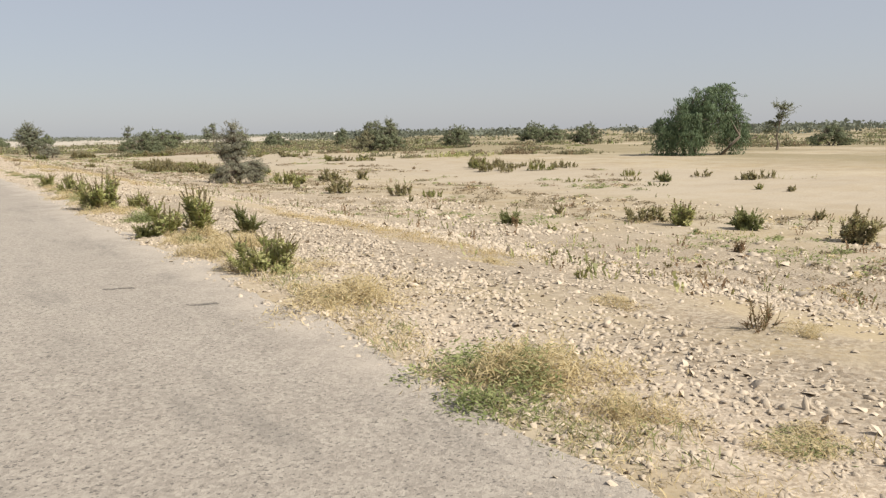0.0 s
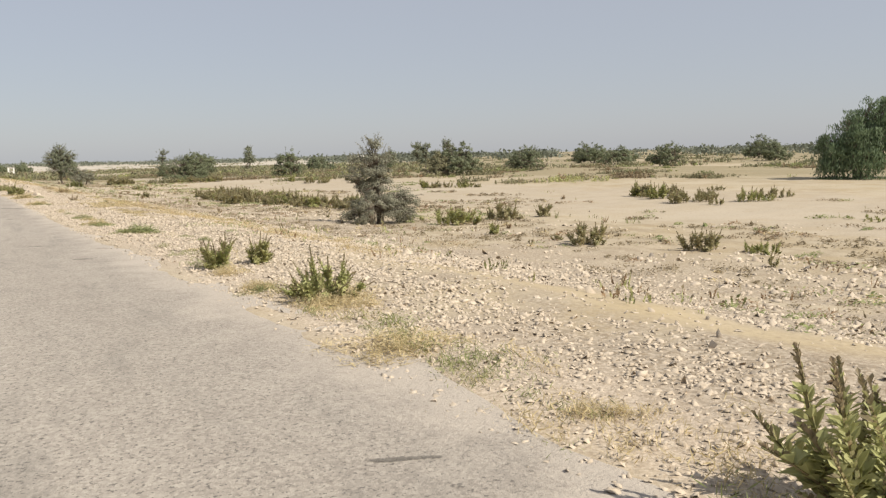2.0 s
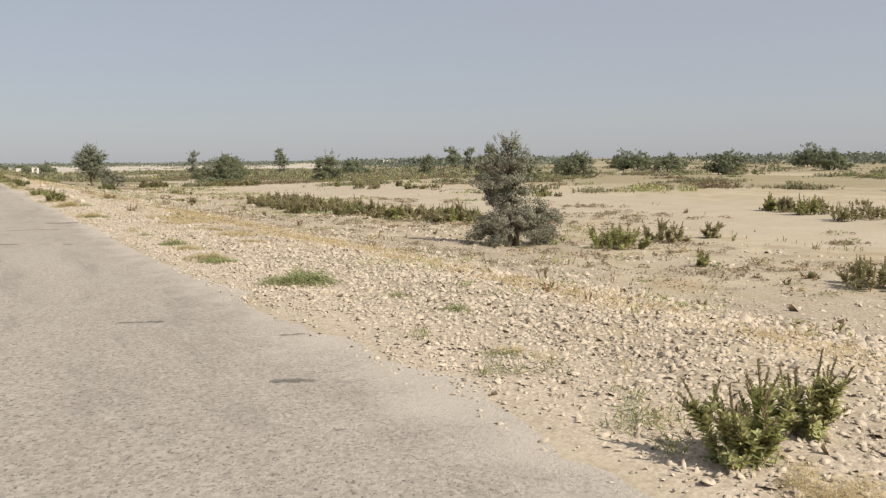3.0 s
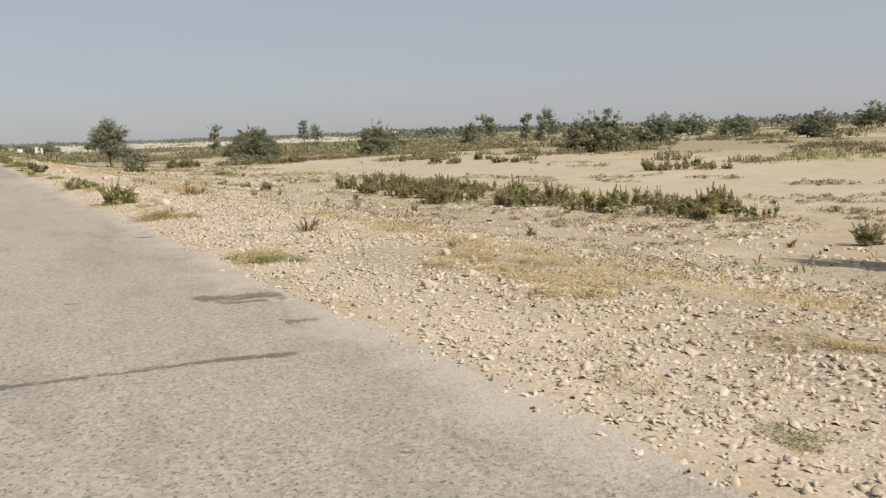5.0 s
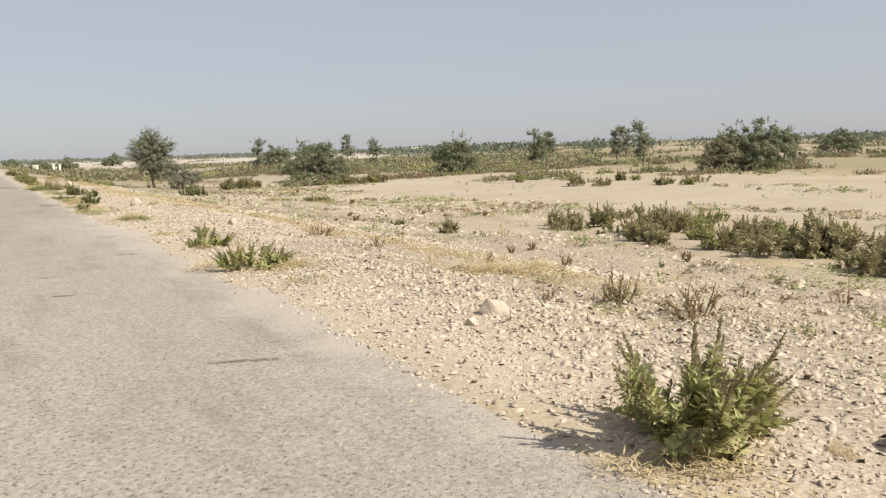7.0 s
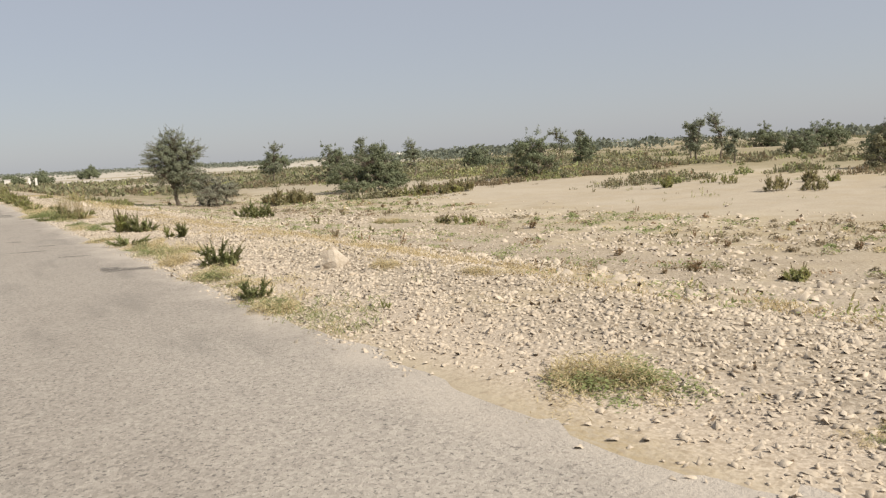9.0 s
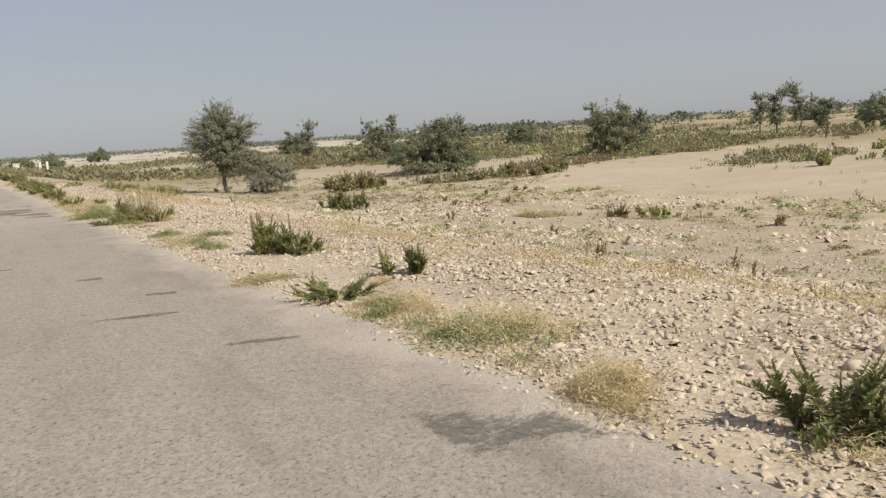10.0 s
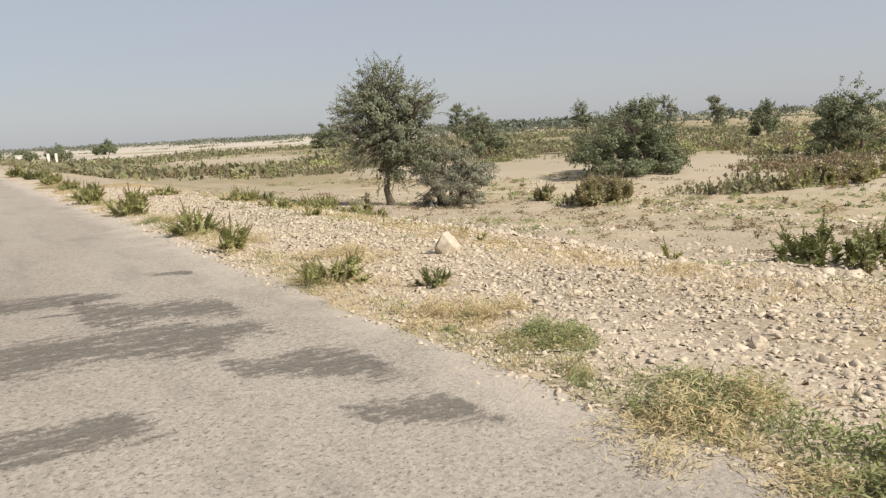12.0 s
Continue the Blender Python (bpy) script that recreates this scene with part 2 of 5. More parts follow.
def ground_z(x, y):
    """Height of the land: the road bank, the ditch and the plain, with small humps."""
    x, y = np.asarray(x, float), np.asarray(y, float)
    z = np.interp(x, BANK_X, BANK_Z)
    off = np.clip((np.abs(x + 0.9) - 3.1) / 2.2, 0, 1)
    z = z + off * (0.035 * vnoise(x * 0.9, y * 0.6, 1) + 0.018 * vnoise(x * 2.7, y * 2.3, 2))
    z = z + np.clip((x - 6) / 8, 0, 1) * 0.06 * vnoise(x * 0.16, y * 0.13, 3) * np.clip((220 - x) / 100, 0, 1)
    edge = np.clip((np.abs(x + 0.9) - 2.9) / 0.4, 0, 1)
    return z + edge * (0.014 * vnoise(x * 5, y * 3.1, 4) + 0.02 * vnoise(x * 1.4, y * 0.9, 5))


EDGE_Y = (0, 3, 5.5, 7, 9.3, 10.6, 14, 16.4, 18, 23, 28, 33, 38, 39.6, 44, 49.2, 51.6, 54.6, 58, 63.5, 69, 72, 74.3, 80, 84, 87, 92, 96, 112, 3000)
EDGE_X = (2.0, 2.1, 2.34, 2.27, 2.5, 2.27, 2.5, 2.27, 2.47, 2.53, 2.38, 2.08, 2.25, 2.12, 2.33, 2.4, 2.14, 2.26, 2.5, 2.52, 2.06, 2.14, 2.28, 2.13, 2.32, 2.2, 2.13, 2.34, 2.42, 2.5)


def road_edge(y):
    """Where the ragged asphalt ends beside the bank."""
    y = np.asarray(y, float)
    return np.interp(y, EDGE_Y, EDGE_X) + 0.04 * vnoise(0 * y, y * 1.1, 11) + 0.03 * vnoise(0 * y, y * 3.1, 12)


def gz(x, y):
    return float(ground_z(x, y))


def part(name, bm, material, parent, label=""):
    me = bm
    if isinstance(bm, bmesh.types.BMesh):
        me = bpy.data.meshes.new(name)
        bm.to_mesh(me)
        bm.free()
    if material and not me.materials:
        me.materials.append(material)
    ob = new(name, me)
    ob.parent = parent
    if label:
        ob["label"] = label
    return ob


def mesh_of(name, verts, faces, materials, index=None, smooth=False):
    me = bpy.data.meshes.new(name)
    me.from_pydata(np.asarray(verts).tolist() if not isinstance(verts, list) else verts, [], faces)
    for m in materials:
        me.materials.append(m)
    if index is not None:
        me.polygons.foreach_set("material_index", index)
    if smooth:
        me.polygons.foreach_set("use_smooth", [True] * len(me.polygons))
    me.update()
    return me


def thing(name, x, y, z, label, category, group="", turn=0.0):
    e = tagged(new(name), label, category, group)
    e.matrix_basis = pose(x, y, z, 0, 0, turn)
    return e


def quads_mesh(name, centres, along, across, materials, index=None):
    """Many leaves: each a small pointed diamond round a centre, with its own length and width vectors."""
    c, a, b = np.asarray(centres), np.asarray(along), np.asarray(across)
    n = len(c)
    v = np.empty((n, 4, 3))
    v[:, 0], v[:, 1], v[:, 2], v[:, 3] = c - a, c + b - a * 0.1, c + a, c - b - a * 0.1
    me = bpy.data.meshes.new(name)
    me.vertices.add(4 * n)
    me.vertices.foreach_set("co", v.ravel())
    me.loops.add(4 * n)
    me.loops.foreach_set("vertex_index", np.arange(4 * n, dtype=np.int32))
    me.polygons.add(n)
    me.polygons.foreach_set("loop_start", np.arange(0, 4 * n, 4, dtype=np.int32))
    for m in materials:
        me.materials.append(m)
    if index is not None:
        me.polygons.foreach_set("material_index", np.asarray(index, dtype=np.int32))
    me.update(calc_edges=True)
    me.validate()
    return me


def tube(verts, faces, pts, radii, sides=5):
    """Adds a tapered tube along pts."""
    start = len(verts)
    for k, (p, r) in enumerate(zip(pts, radii)):
        d = (pts[min(k + 1, len(pts) - 1)] - pts[max(k - 1, 0)]).normalized()
        u = d.orthogonal().normalized()
        w = d.cross(u)
        for s in range(sides):
            a = 2 * math.pi * s / sides
            verts.append(tuple(p + (u * math.cos(a) + w * math.sin(a)) * r))
    for k in range(len(pts) - 1):
        for s in range(sides):
            a, b = start + k * sides + s, start + k * sides + (s + 1) % sides
            faces.append((a, b, b + sides, a + sides))
    faces.append(tuple(start + (len(pts) - 1) * sides + s for s in range(sides)))


# ---- land and road ----
def axis_steps(stops):
    out = []
    for (a, b, step) in stops:
        out += list(np.arange(a, b - 1e-6, step))
    return np.array(out + [stops[-1][1]])


def build_ground():
    xs = axis_steps([(-3000, -400, 650), (-400, -40, 60), (-40, -6, 4), (-6, 2, 0.8), (2, 3.2, 0.1), (3.2, 7, 0.2), (7, 20, 0.35), (20, 60, 1.2), (60, 220, 10), (220, 3000, 280)])
    ys = axis_steps([(-3000, -200, 700), (-200, -6, 20), (-6, 112, 0.22), (112, 150, 1.0), (150, 400, 12), (400, 4000, 300)])
    gx, gy = np.meshgrid(xs, ys)
    v = np.stack([gx, gy, ground_z(gx, gy)], -1).reshape(-1, 3)
    nx, ny = len(xs), len(ys)
    i = (np.arange(ny - 1)[:, None] * nx + np.arange(nx - 1)).ravel()
    f = np.stack([i, i + 1, i + nx + 1, i + nx], 1)
    me = bpy.data.meshes.new("ground")
    me.vertices.add(len(v))
    me.vertices.foreach_set("co", v.ravel())
    me.loops.add(4 * len(f))
    me.loops.foreach_set("vertex_index", f.ravel().astype(np.int32))
    me.polygons.add(len(f))
    me.polygons.foreach_set("loop_start", np.arange(0, 4 * len(f), 4, dtype=np.int32))
    me.polygons.foreach_set("use_smooth", [True] * len(f))
    me.materials.append(SAND)
    me.update(calc_edges=True)
    return tagged(new("ground", me), "pale sandy plain with gravel and straw litter", "ground", kind="structure")


build_ground()


def build_road():
    ys = axis_steps([(-400, -10, 30), (-10, 120, 0.16), (120, 400, 20), (400, 3000, 200)])
    right = road_edge(ys)
    verts, faces = [], []
    for y, r in zip(ys, right):
        for x, z in ((-4.3, -0.12), (-4.3, -0.012), (-0.9, 0.012), (1.4, 0.0), (r, -0.006), (r + 0.01, -0.12)):
            verts.append((x, y, z))
    for k in range(len(ys) - 1):
        for j in range(5):
            a = k * 6 + j
            faces.append((a, a + 1, a + 7, a + 6))
    me = mesh_of("road", verts, faces, [ASPHALT], smooth=False)
    return tagged(new("road", me), "worn dusty grey asphalt road with sanded edge", "road", kind="structure")


build_road()


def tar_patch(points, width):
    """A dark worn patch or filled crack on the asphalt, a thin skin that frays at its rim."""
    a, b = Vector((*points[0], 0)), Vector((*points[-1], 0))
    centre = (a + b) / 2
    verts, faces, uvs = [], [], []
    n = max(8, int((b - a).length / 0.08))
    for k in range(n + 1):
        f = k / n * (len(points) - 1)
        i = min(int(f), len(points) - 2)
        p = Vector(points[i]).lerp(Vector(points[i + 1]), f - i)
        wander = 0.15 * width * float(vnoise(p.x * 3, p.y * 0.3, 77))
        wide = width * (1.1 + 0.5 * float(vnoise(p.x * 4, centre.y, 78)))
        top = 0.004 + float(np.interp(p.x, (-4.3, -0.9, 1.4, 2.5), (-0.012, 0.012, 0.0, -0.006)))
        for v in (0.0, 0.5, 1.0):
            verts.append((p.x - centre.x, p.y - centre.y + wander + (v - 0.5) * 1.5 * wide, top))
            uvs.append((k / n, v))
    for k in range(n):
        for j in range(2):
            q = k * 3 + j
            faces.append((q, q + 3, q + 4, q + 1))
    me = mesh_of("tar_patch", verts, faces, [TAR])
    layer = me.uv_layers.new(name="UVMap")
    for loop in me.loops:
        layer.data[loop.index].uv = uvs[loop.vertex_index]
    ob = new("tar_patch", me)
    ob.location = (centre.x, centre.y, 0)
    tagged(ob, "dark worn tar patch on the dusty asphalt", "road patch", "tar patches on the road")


for pts, w in (
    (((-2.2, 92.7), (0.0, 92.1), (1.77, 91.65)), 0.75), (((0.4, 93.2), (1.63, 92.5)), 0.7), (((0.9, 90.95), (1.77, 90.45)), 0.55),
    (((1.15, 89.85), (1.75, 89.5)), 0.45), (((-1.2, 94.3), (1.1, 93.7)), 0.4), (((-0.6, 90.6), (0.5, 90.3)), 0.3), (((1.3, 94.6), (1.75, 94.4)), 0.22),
    (((-2, 35.95), (0.0, 35.6), (0.73, 35.3)), 0.2), (((0.85, 35.15), (1.1, 35.0)), 0.04), (((1.22, 34.85), (1.45, 34.7)), 0.05),
    (((-2, 38.9), (0.2, 38.45), (1.12, 38.26), (1.61, 38.09)), 0.07), (((1.7, 38.92), (1.98, 38.85)), 0.14), (((1.5, 39.85), (1.92, 39.72)), 0.12),
    (((1.35, 40.15), (2.1, 39.88)), 0.4), (((1.75, 44.72), (2.0, 44.65)), 0.1), (((1.45, 73.4), (2.1, 73.1)), 0.4),
    (((1.5, 59.66), (1.8, 59.55)), 0.07), (((0.5, 58.05), (0.78, 57.97)), 0.07), (((0.52, 56.68), (0.76, 56.6)), 0.08), (((0.5, 40.6), (0.62, 40.56)), 0.06),
    (((1.15, 7.02), (1.42, 6.93)), 0.06), (((1.55, 5.96), (1.82, 5.84)), 0.11), (((1.4, 16.8), (1.78, 16.6)), 0.06), (((0.9, 27.68), (1.3, 27.5)), 0.07),
    (((1.88, 26.5), (2.12, 26.42)), 0.06), (((1.4, 25.34), (1.68, 25.2)), 0.08), (((-0.4, 83.0), (0.28, 82.75)), 0.13), (((1.6, 62.3), (1.9, 62.2)), 0.08),
    (((1.2, 75.6), (1.75, 75.4)), 0.09), (((0.6, 77.1), (1.3, 76.9)), 0.07), (((1.1, 53.4), (1.6, 53.2)), 0.06), (((0.8, 79.4), (1.1, 79.3)), 0.14),
    (((-0.2, 81.2), (0.4, 81.0)), 0.06), (((1.2, 77.9), (1.5, 77.8)), 0.1),
    (((0.09, 89.08), (0.64, 88.90)), 0.12), (((0.29, 88.20), (0.49, 88.13)), 0.05), (((0.28, 87.58), (0.48, 87.51)), 0.04), (((0.40, 87.77), (0.65, 87.69)), 0.07),
    (((0.27, 87.06), (0.52, 86.98)), 0.09), (((0.03, 86.95), (0.53, 86.79)), 0.06), (((0.88, 86.55), (1.18, 86.45)), 0.04), (((0.12, 93.33), (0.62, 93.17)), 0.06),
):
    tar_patch(pts, w)


# ---- gravel and rocks ----
OCTA_V = np.array([(1, 0, 0), (-1, 0, 0), (0, 1, 0), (0, -1, 0), (0, 0, 1), (0, 0, -1)], float)
OCTA_F = np.array([(0, 2, 4), (2, 1, 4), (1, 3, 4), (3, 0, 4), (2, 0, 5), (1, 2, 5), (3, 1, 5), (0, 3, 5)])
CHIP_V = np.array([(1, 0.2, -0.35), (-0.3, 1, -0.35), (-1, -0.2, -0.35), (0.3, -1, -0.35), (0.62, 0.25, 0.68), (-0.66, -0.3, 0.6)], float)
CHIP_F = np.array([(0, 1, 4), (1, 2, 5), (2, 3, 5), (3, 0, 4), (1, 5, 4), (3, 4, 5)])


def stones_mesh(name, x, y, size, material, base_v, base_f, rough):
    """Loose stones as one mesh of many small uneven, angular pieces."""
    n, nv = len(x), len(base_v)
    v = np.repeat(base_v[None], n, 0) + rough * RNG.normal(0, 1, (n, nv, 3))
    scale = np.stack([size * RNG.uniform(0.8, 1.7, n), size * RNG.uniform(0.6, 1.1, n), size * RNG.uniform(0.42, 0.82, n)], 1)
    v = v * scale[:, None, :]
    tilt, turn = RNG.normal(0, 0.45, n), RNG.uniform(0, 2 * math.pi, n)
    ct, st = np.cos(tilt)[:, None], np.sin(tilt)[:, None]
    vx, vz = v[:, :, 0] * ct - v[:, :, 2] * st, v[:, :, 0] * st + v[:, :, 2] * ct
    c, s = np.cos(turn)[:, None], np.sin(turn)[:, None]
    out = np.stack([vx * c - v[:, :, 1] * s + x[:, None], vx * s + v[:, :, 1] * c + y[:, None], vz + (ground_z(x, y) + size * 0.17)[:, None]], -1)
    f = (base_f[None] + (np.arange(n) * nv)[:, None, None]).reshape(-1, 3)
    me = bpy.data.meshes.new(name)
    me.vertices.add(nv * n)
    me.vertices.foreach_set("co", out.ravel())
    me.loops.add(3 * len(f))
    me.loops.foreach_set("vertex_index", f.ravel().astype(np.int32))
    me.polygons.add(len(f))
    me.polygons.foreach_set("loop_start", np.arange(0, 3 * len(f), 3, dtype=np.int32))
    me.materials.append(material)
    me.update(calc_edges=True)
    return me


def gravel_places(n, wide):
    y = RNG.uniform(0, 112, n)
    out = RNG.gamma(1.9, wide, n)
    x = road_edge(y) - 0.08 + out
    bare = vnoise(x * 0.42, y * 0.22, 21) + 0.6 * vnoise(x * 1.3, y * 0.9, 22)
    ditch = np.exp(-(((x - 5.2 - 0.6 * vnoise(x * 0, y * 0.08, 23)) / 0.9) ** 2))
    keep = RNG.random(n) < np.clip(1.15 + 0.95 * bare - 0.85 * ditch, 0.06, 1) * np.clip(out / 0.45, 0.05, 1)
    keep &= (x < 27) & (RNG.random(n) < np.clip(1.35 - x / 18, 0.14, 1))
    return x[keep], y[keep]


def scatter_gravel():
    x, y = gravel_places(225000, 1.4)
    size = np.minimum(0.0085 + RNG.gamma(1.8, 0.0052, len(x)), 0.034) * np.interp(x, (2.4, 3.2, 5, 12), (0.7, 0.85, 0.95, 1.3))
    ob = new("gravel", stones_mesh("gravel", x, y, size, STONE, CHIP_V, CHIP_F, 0.32))
    tagged(ob, "pale pinkish limestone gravel strewn over the sandy bank", "gravel", kind="stuff")
    x, y = gravel_places(20000, 2.6)
    size = np.minimum(0.013 + RNG.gamma(1.3, 0.0068, len(x)), 0.044)
    ob = new("cobbles", stones_mesh("cobbles", x, y, size, STONE, OCTA_V, OCTA_F, 0.3))
    tagged(ob, "angular pale stones scattered among the gravel", "stones", kind="stuff")
    # fine grit spilt over the ragged rim of the asphalt
    y = RNG.uniform(0, 112, 34000)
    off = RNG.normal(0.06, 0.26, 34000)
    x = road_edge(y) + off
    keep = (off > -0.6) & (RNG.random(34000) < np.clip(0.75 + 0.8 * vnoise(x * 1.2, y * 0.8, 27), 0.1, 1))
    x, y = x[keep], y[keep]
    size = np.minimum(0.006 + RNG.gamma(1.6, 0.0042, len(x)), 0.024)
    me = stones_mesh("grit", x, y, size, STONE, CHIP_V, CHIP_F, 0.3)
    ob = new("grit", me)
    ob.location.z = 0.004
    tagged(ob, "fine pale grit spilt along the asphalt edge", "gravel", kind="stuff")
    # loose stones in drifts out on the plain
    x, y = RNG.uniform(5.5, 23, 85000), RNG.uniform(4, 112, 85000)
    drift = vnoise(x * 0.5, y * 0.28, 25) + 0.7 * vnoise(x * 1.5, y * 0.9, 26)
    drift += np.interp(y, (0, 30, 45, 64, 72, 96, 108), (0.15, 0.05, -0.1, 0.0, 0.55, 0.45, 0.1))
    keep = RNG.random(85000) < np.clip(drift * 0.8 - 0.05, 0.01, 0.8) * np.interp(x, (5.5, 8, 15, 23), (0.5, 1, 0.75, 0.08))
    x, y = x[keep], y[keep]
    size = np.minimum(0.024 + RNG.gamma(1.6, 0.012, len(x)), 0.1)
    ob = new("field_stones", stones_mesh("field_stones", x, y, size, STONE, CHIP_V, CHIP_F, 0.2))
    tagged(ob, "pale loose stones in drifts on the sandy plain", "stones", kind="stuff")


scatter_gravel()


def rock(x, y, w, h):
    """A broken block: the hull of a few corners leaning to a crest, its faces roughened."""
    r = np.random.default_rng(int(x * 100 + y * 10))
    sharp = h > 0.75 * w
    seed = Vector((x * 3.1, y * 1.7, 0))
    corners = []
    for level, wide, count in ((-0.25, 0.5, 5), (0.25, 0.56, 5), (0.66, 0.36, 4), (1.0, 0.12 if sharp else 0.28, 2)):
        start = r.uniform(0, 6.28)
        for k in range(count):
            a = start + 6.28 * (k + r.uniform(-0.3, 0.3)) / count
            q = w * wide * r.uniform(0.8, 1.12)
            lean = -0.2 * w * max(level, 0)
            corners.append((q * math.cos(a) + lean, 0.8 * q * math.sin(a), h * (level + r.uniform(-0.1, 0.06))))
    bm = bmesh.new()
    for p in corners:
        bm.verts.new(p)
    hull = bmesh.ops.convex_hull(bm, input=bm.verts)
    bmesh.ops.delete(bm, geom=[g for g in set(hull["geom_interior"] + hull["geom_unused"]) if isinstance(g, bmesh.types.BMVert)], context="VERTS")
    bmesh.ops.bevel(bm, geom=bm.edges[:], offset=0.02 * w, segments=1, affect="EDGES")
    bmesh.ops.triangulate(bm, faces=bm.faces[:])
    bmesh.ops.subdivide_edges(bm, edges=[e for e in bm.edges if e.calc_length() > 0.16 * w], cuts=1)
    for v in bm.verts:
        v.co *= 1 + 0.09 * noise.noise(v.co * (3.2 / w) + seed) + 0.04 * noise.noise(v.co * (9.0 / w) + seed)
    me = bpy.data.meshes.new("rock")
    bm.to_mesh(me)
    bm.free()
    me.materials.append(ROCK)
    ob = new("rock", me)
    ob.matrix_basis = pose(x, y, gz(x, y), 0, 0, RNG.uniform(-30, 30))
    size = "large angular" if w > 0.22 else "small broken"
    tagged(ob, size + " pale limestone rock lying on the gravel", "rock", "rocks on the bank")


# ---- plants ----
def sprig_mesh(style, seed, full=1.0):
    """One finger-like shoot, a metre long: a thin bent stem set all round with short upright leaves, thinning to a brown spike."""
    r = np.random.default_rng(seed)
    verts, faces, index = [], [], []
    shoots = [(Vector((0, 0, 0)), Vector((0, 0, 1)), 1.0)]
    for k in range(int(r.integers(2, 4))):
        h, a = r.uniform(0.12, 0.5), r.uniform(0, 2 * math.pi)
        shoots.append((Vector((0, 0, h)), Vector((math.cos(a) * 0.42, math.sin(a) * 0.42, 1)).normalized(), r.uniform(0.3, 0.55)))
    for base, way, length in shoots:
        bend = Vector((r.normal(0, 0.1), r.normal(0, 0.1), 0))
        at = lambda t: base + way * length * t + bend * (t * t * length)
        nf = len(faces)
        steps = (0, 0.35, 0.7, 1.0) if full > 0.9 else (0, 1.0)
        tube(verts, faces, [at(t) for t in steps], [0.004 + 0.014 * length * (1 - 0.8 * t) for t in steps], 3)
        index += [0] * (len(faces) - nf)
        count = int((86 if style != "dry" else 20) * length * full) + 6
        spike = r.uniform(0.66, 0.8)
        for i in range(count):
            t = min(0.05 + 0.96 * (i + r.random()) / count, 1.0)
            p = at(t)
            a = i * 2.4 + r.normal(0, 0.3)
            tip = t > spike
            rise = r.uniform(0.5, 2.2) if not tip else r.normal(3.0, 0.5)
            d = Vector((math.cos(a), math.sin(a), rise)).normalized()
            size = r.uniform(0.1, 0.175) * (1.05 - 0.45 * t) * (0.62 if tip else 1.0) * (0.8 if style == "dry" else 1.0) * (1.0 + 0.9 * (1 - full))
            side = d.cross(Vector((0, 0, 1))).normalized() * size * r.uniform(0.14, 0.21) * (1.1 + 0.5 * (1 - full))
            fold = Vector((0, 0, 0.1 * size))
            s = len(verts)
            for q in (p, p + d * size * 0.5 + side + fold, p + d * size * 0.5 - side + fold, p + d * size - fold):
                verts.append(tuple(q))
            faces += [(s, s + 3, s + 1), (s, s + 2, s + 3)]
            index += [2 if (tip and r.random() < 0.85) or r.random() < 0.04 else 1] * 2
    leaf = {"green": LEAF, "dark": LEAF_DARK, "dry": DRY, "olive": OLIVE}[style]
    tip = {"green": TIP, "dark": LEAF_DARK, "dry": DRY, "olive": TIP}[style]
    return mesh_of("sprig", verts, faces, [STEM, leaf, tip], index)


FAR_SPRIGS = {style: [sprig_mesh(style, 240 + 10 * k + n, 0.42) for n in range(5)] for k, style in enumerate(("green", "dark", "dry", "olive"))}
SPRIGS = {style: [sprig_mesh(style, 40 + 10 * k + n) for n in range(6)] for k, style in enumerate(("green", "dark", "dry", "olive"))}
WEED_LABEL = {
    "green": "leafy green roadside weed with brown shoot tips",
    "dark": "dark green broad-leaved weed on the gravel bank",
    "dry": "dried reddish-brown weed with sparse leaves",
    "lean": "leaning green weed clump at the asphalt edge",
    "low": "sprawling green weed with brown upright tips",
    "sprawl": "dark green weed sprawling flat over the road edge",
    "sp": "thin upright weed with few leafy stems",
}


def blades_mesh(name, seed, material, count, fine, reach, upright):
    """A matted mound of short tangled blades, one metre across and one high, with a ragged rim."""
    r = np.random.default_rng(seed)
    lumps = r.normal(0, 0.2, (9, 2))
    tall = r.uniform(0.35, 1.0, 9) * np.clip(1.15 - np.linalg.norm(lumps, axis=1) * 1.4, 0.3, 1)
    wide = r.uniform(0.07, 0.15, 9)
    pick = r.choice(9, count, p=(wide * tall) / (wide * tall).sum())
    off = r.normal(0, 1, (count, 2))
    base = lumps[pick] + off * wide[pick][:, None]
    mound = tall[pick] * np.exp(-0.5 * (off ** 2).sum(1))
    z0 = mound * r.random(count) ** 0.8 * 0.8
    a = r.uniform(0, 2 * math.pi, count)
    d = np.stack([np.cos(a), np.sin(a), r.normal(upright, 0.7, count)], 1)
    d /= np.linalg.norm(d, axis=1)[:, None]
    length = reach * r.uniform(0.4, 1.3, count)
    curl = r.normal(0, 0.35, (count, 3))
    side = np.cross(d, r.normal(0, 1, (count, 3)))
    side /= np.linalg.norm(side, axis=1)[:, None]
    side *= (fine * r.uniform(0.6, 1.4, count))[:, None]
    root = np.concatenate([base, z0[:, None]], 1)
    stretch = length[:, None] * np.array([0.8, 0.8, 1.3])
    mid, tip = root + (d * 0.5 + curl * 0.15) * stretch, root + (d + curl * 0.6) * stretch
    v = np.stack([root, mid + side, tip, mid - side], 1)
    v[:, :, 2] = np.maximum(v[:, :, 2], 0.0)
    f = np.arange(count * 4).reshape(-1, 4)
    return mesh_of(name, v.reshape(-1, 3), f.tolist(), [material])


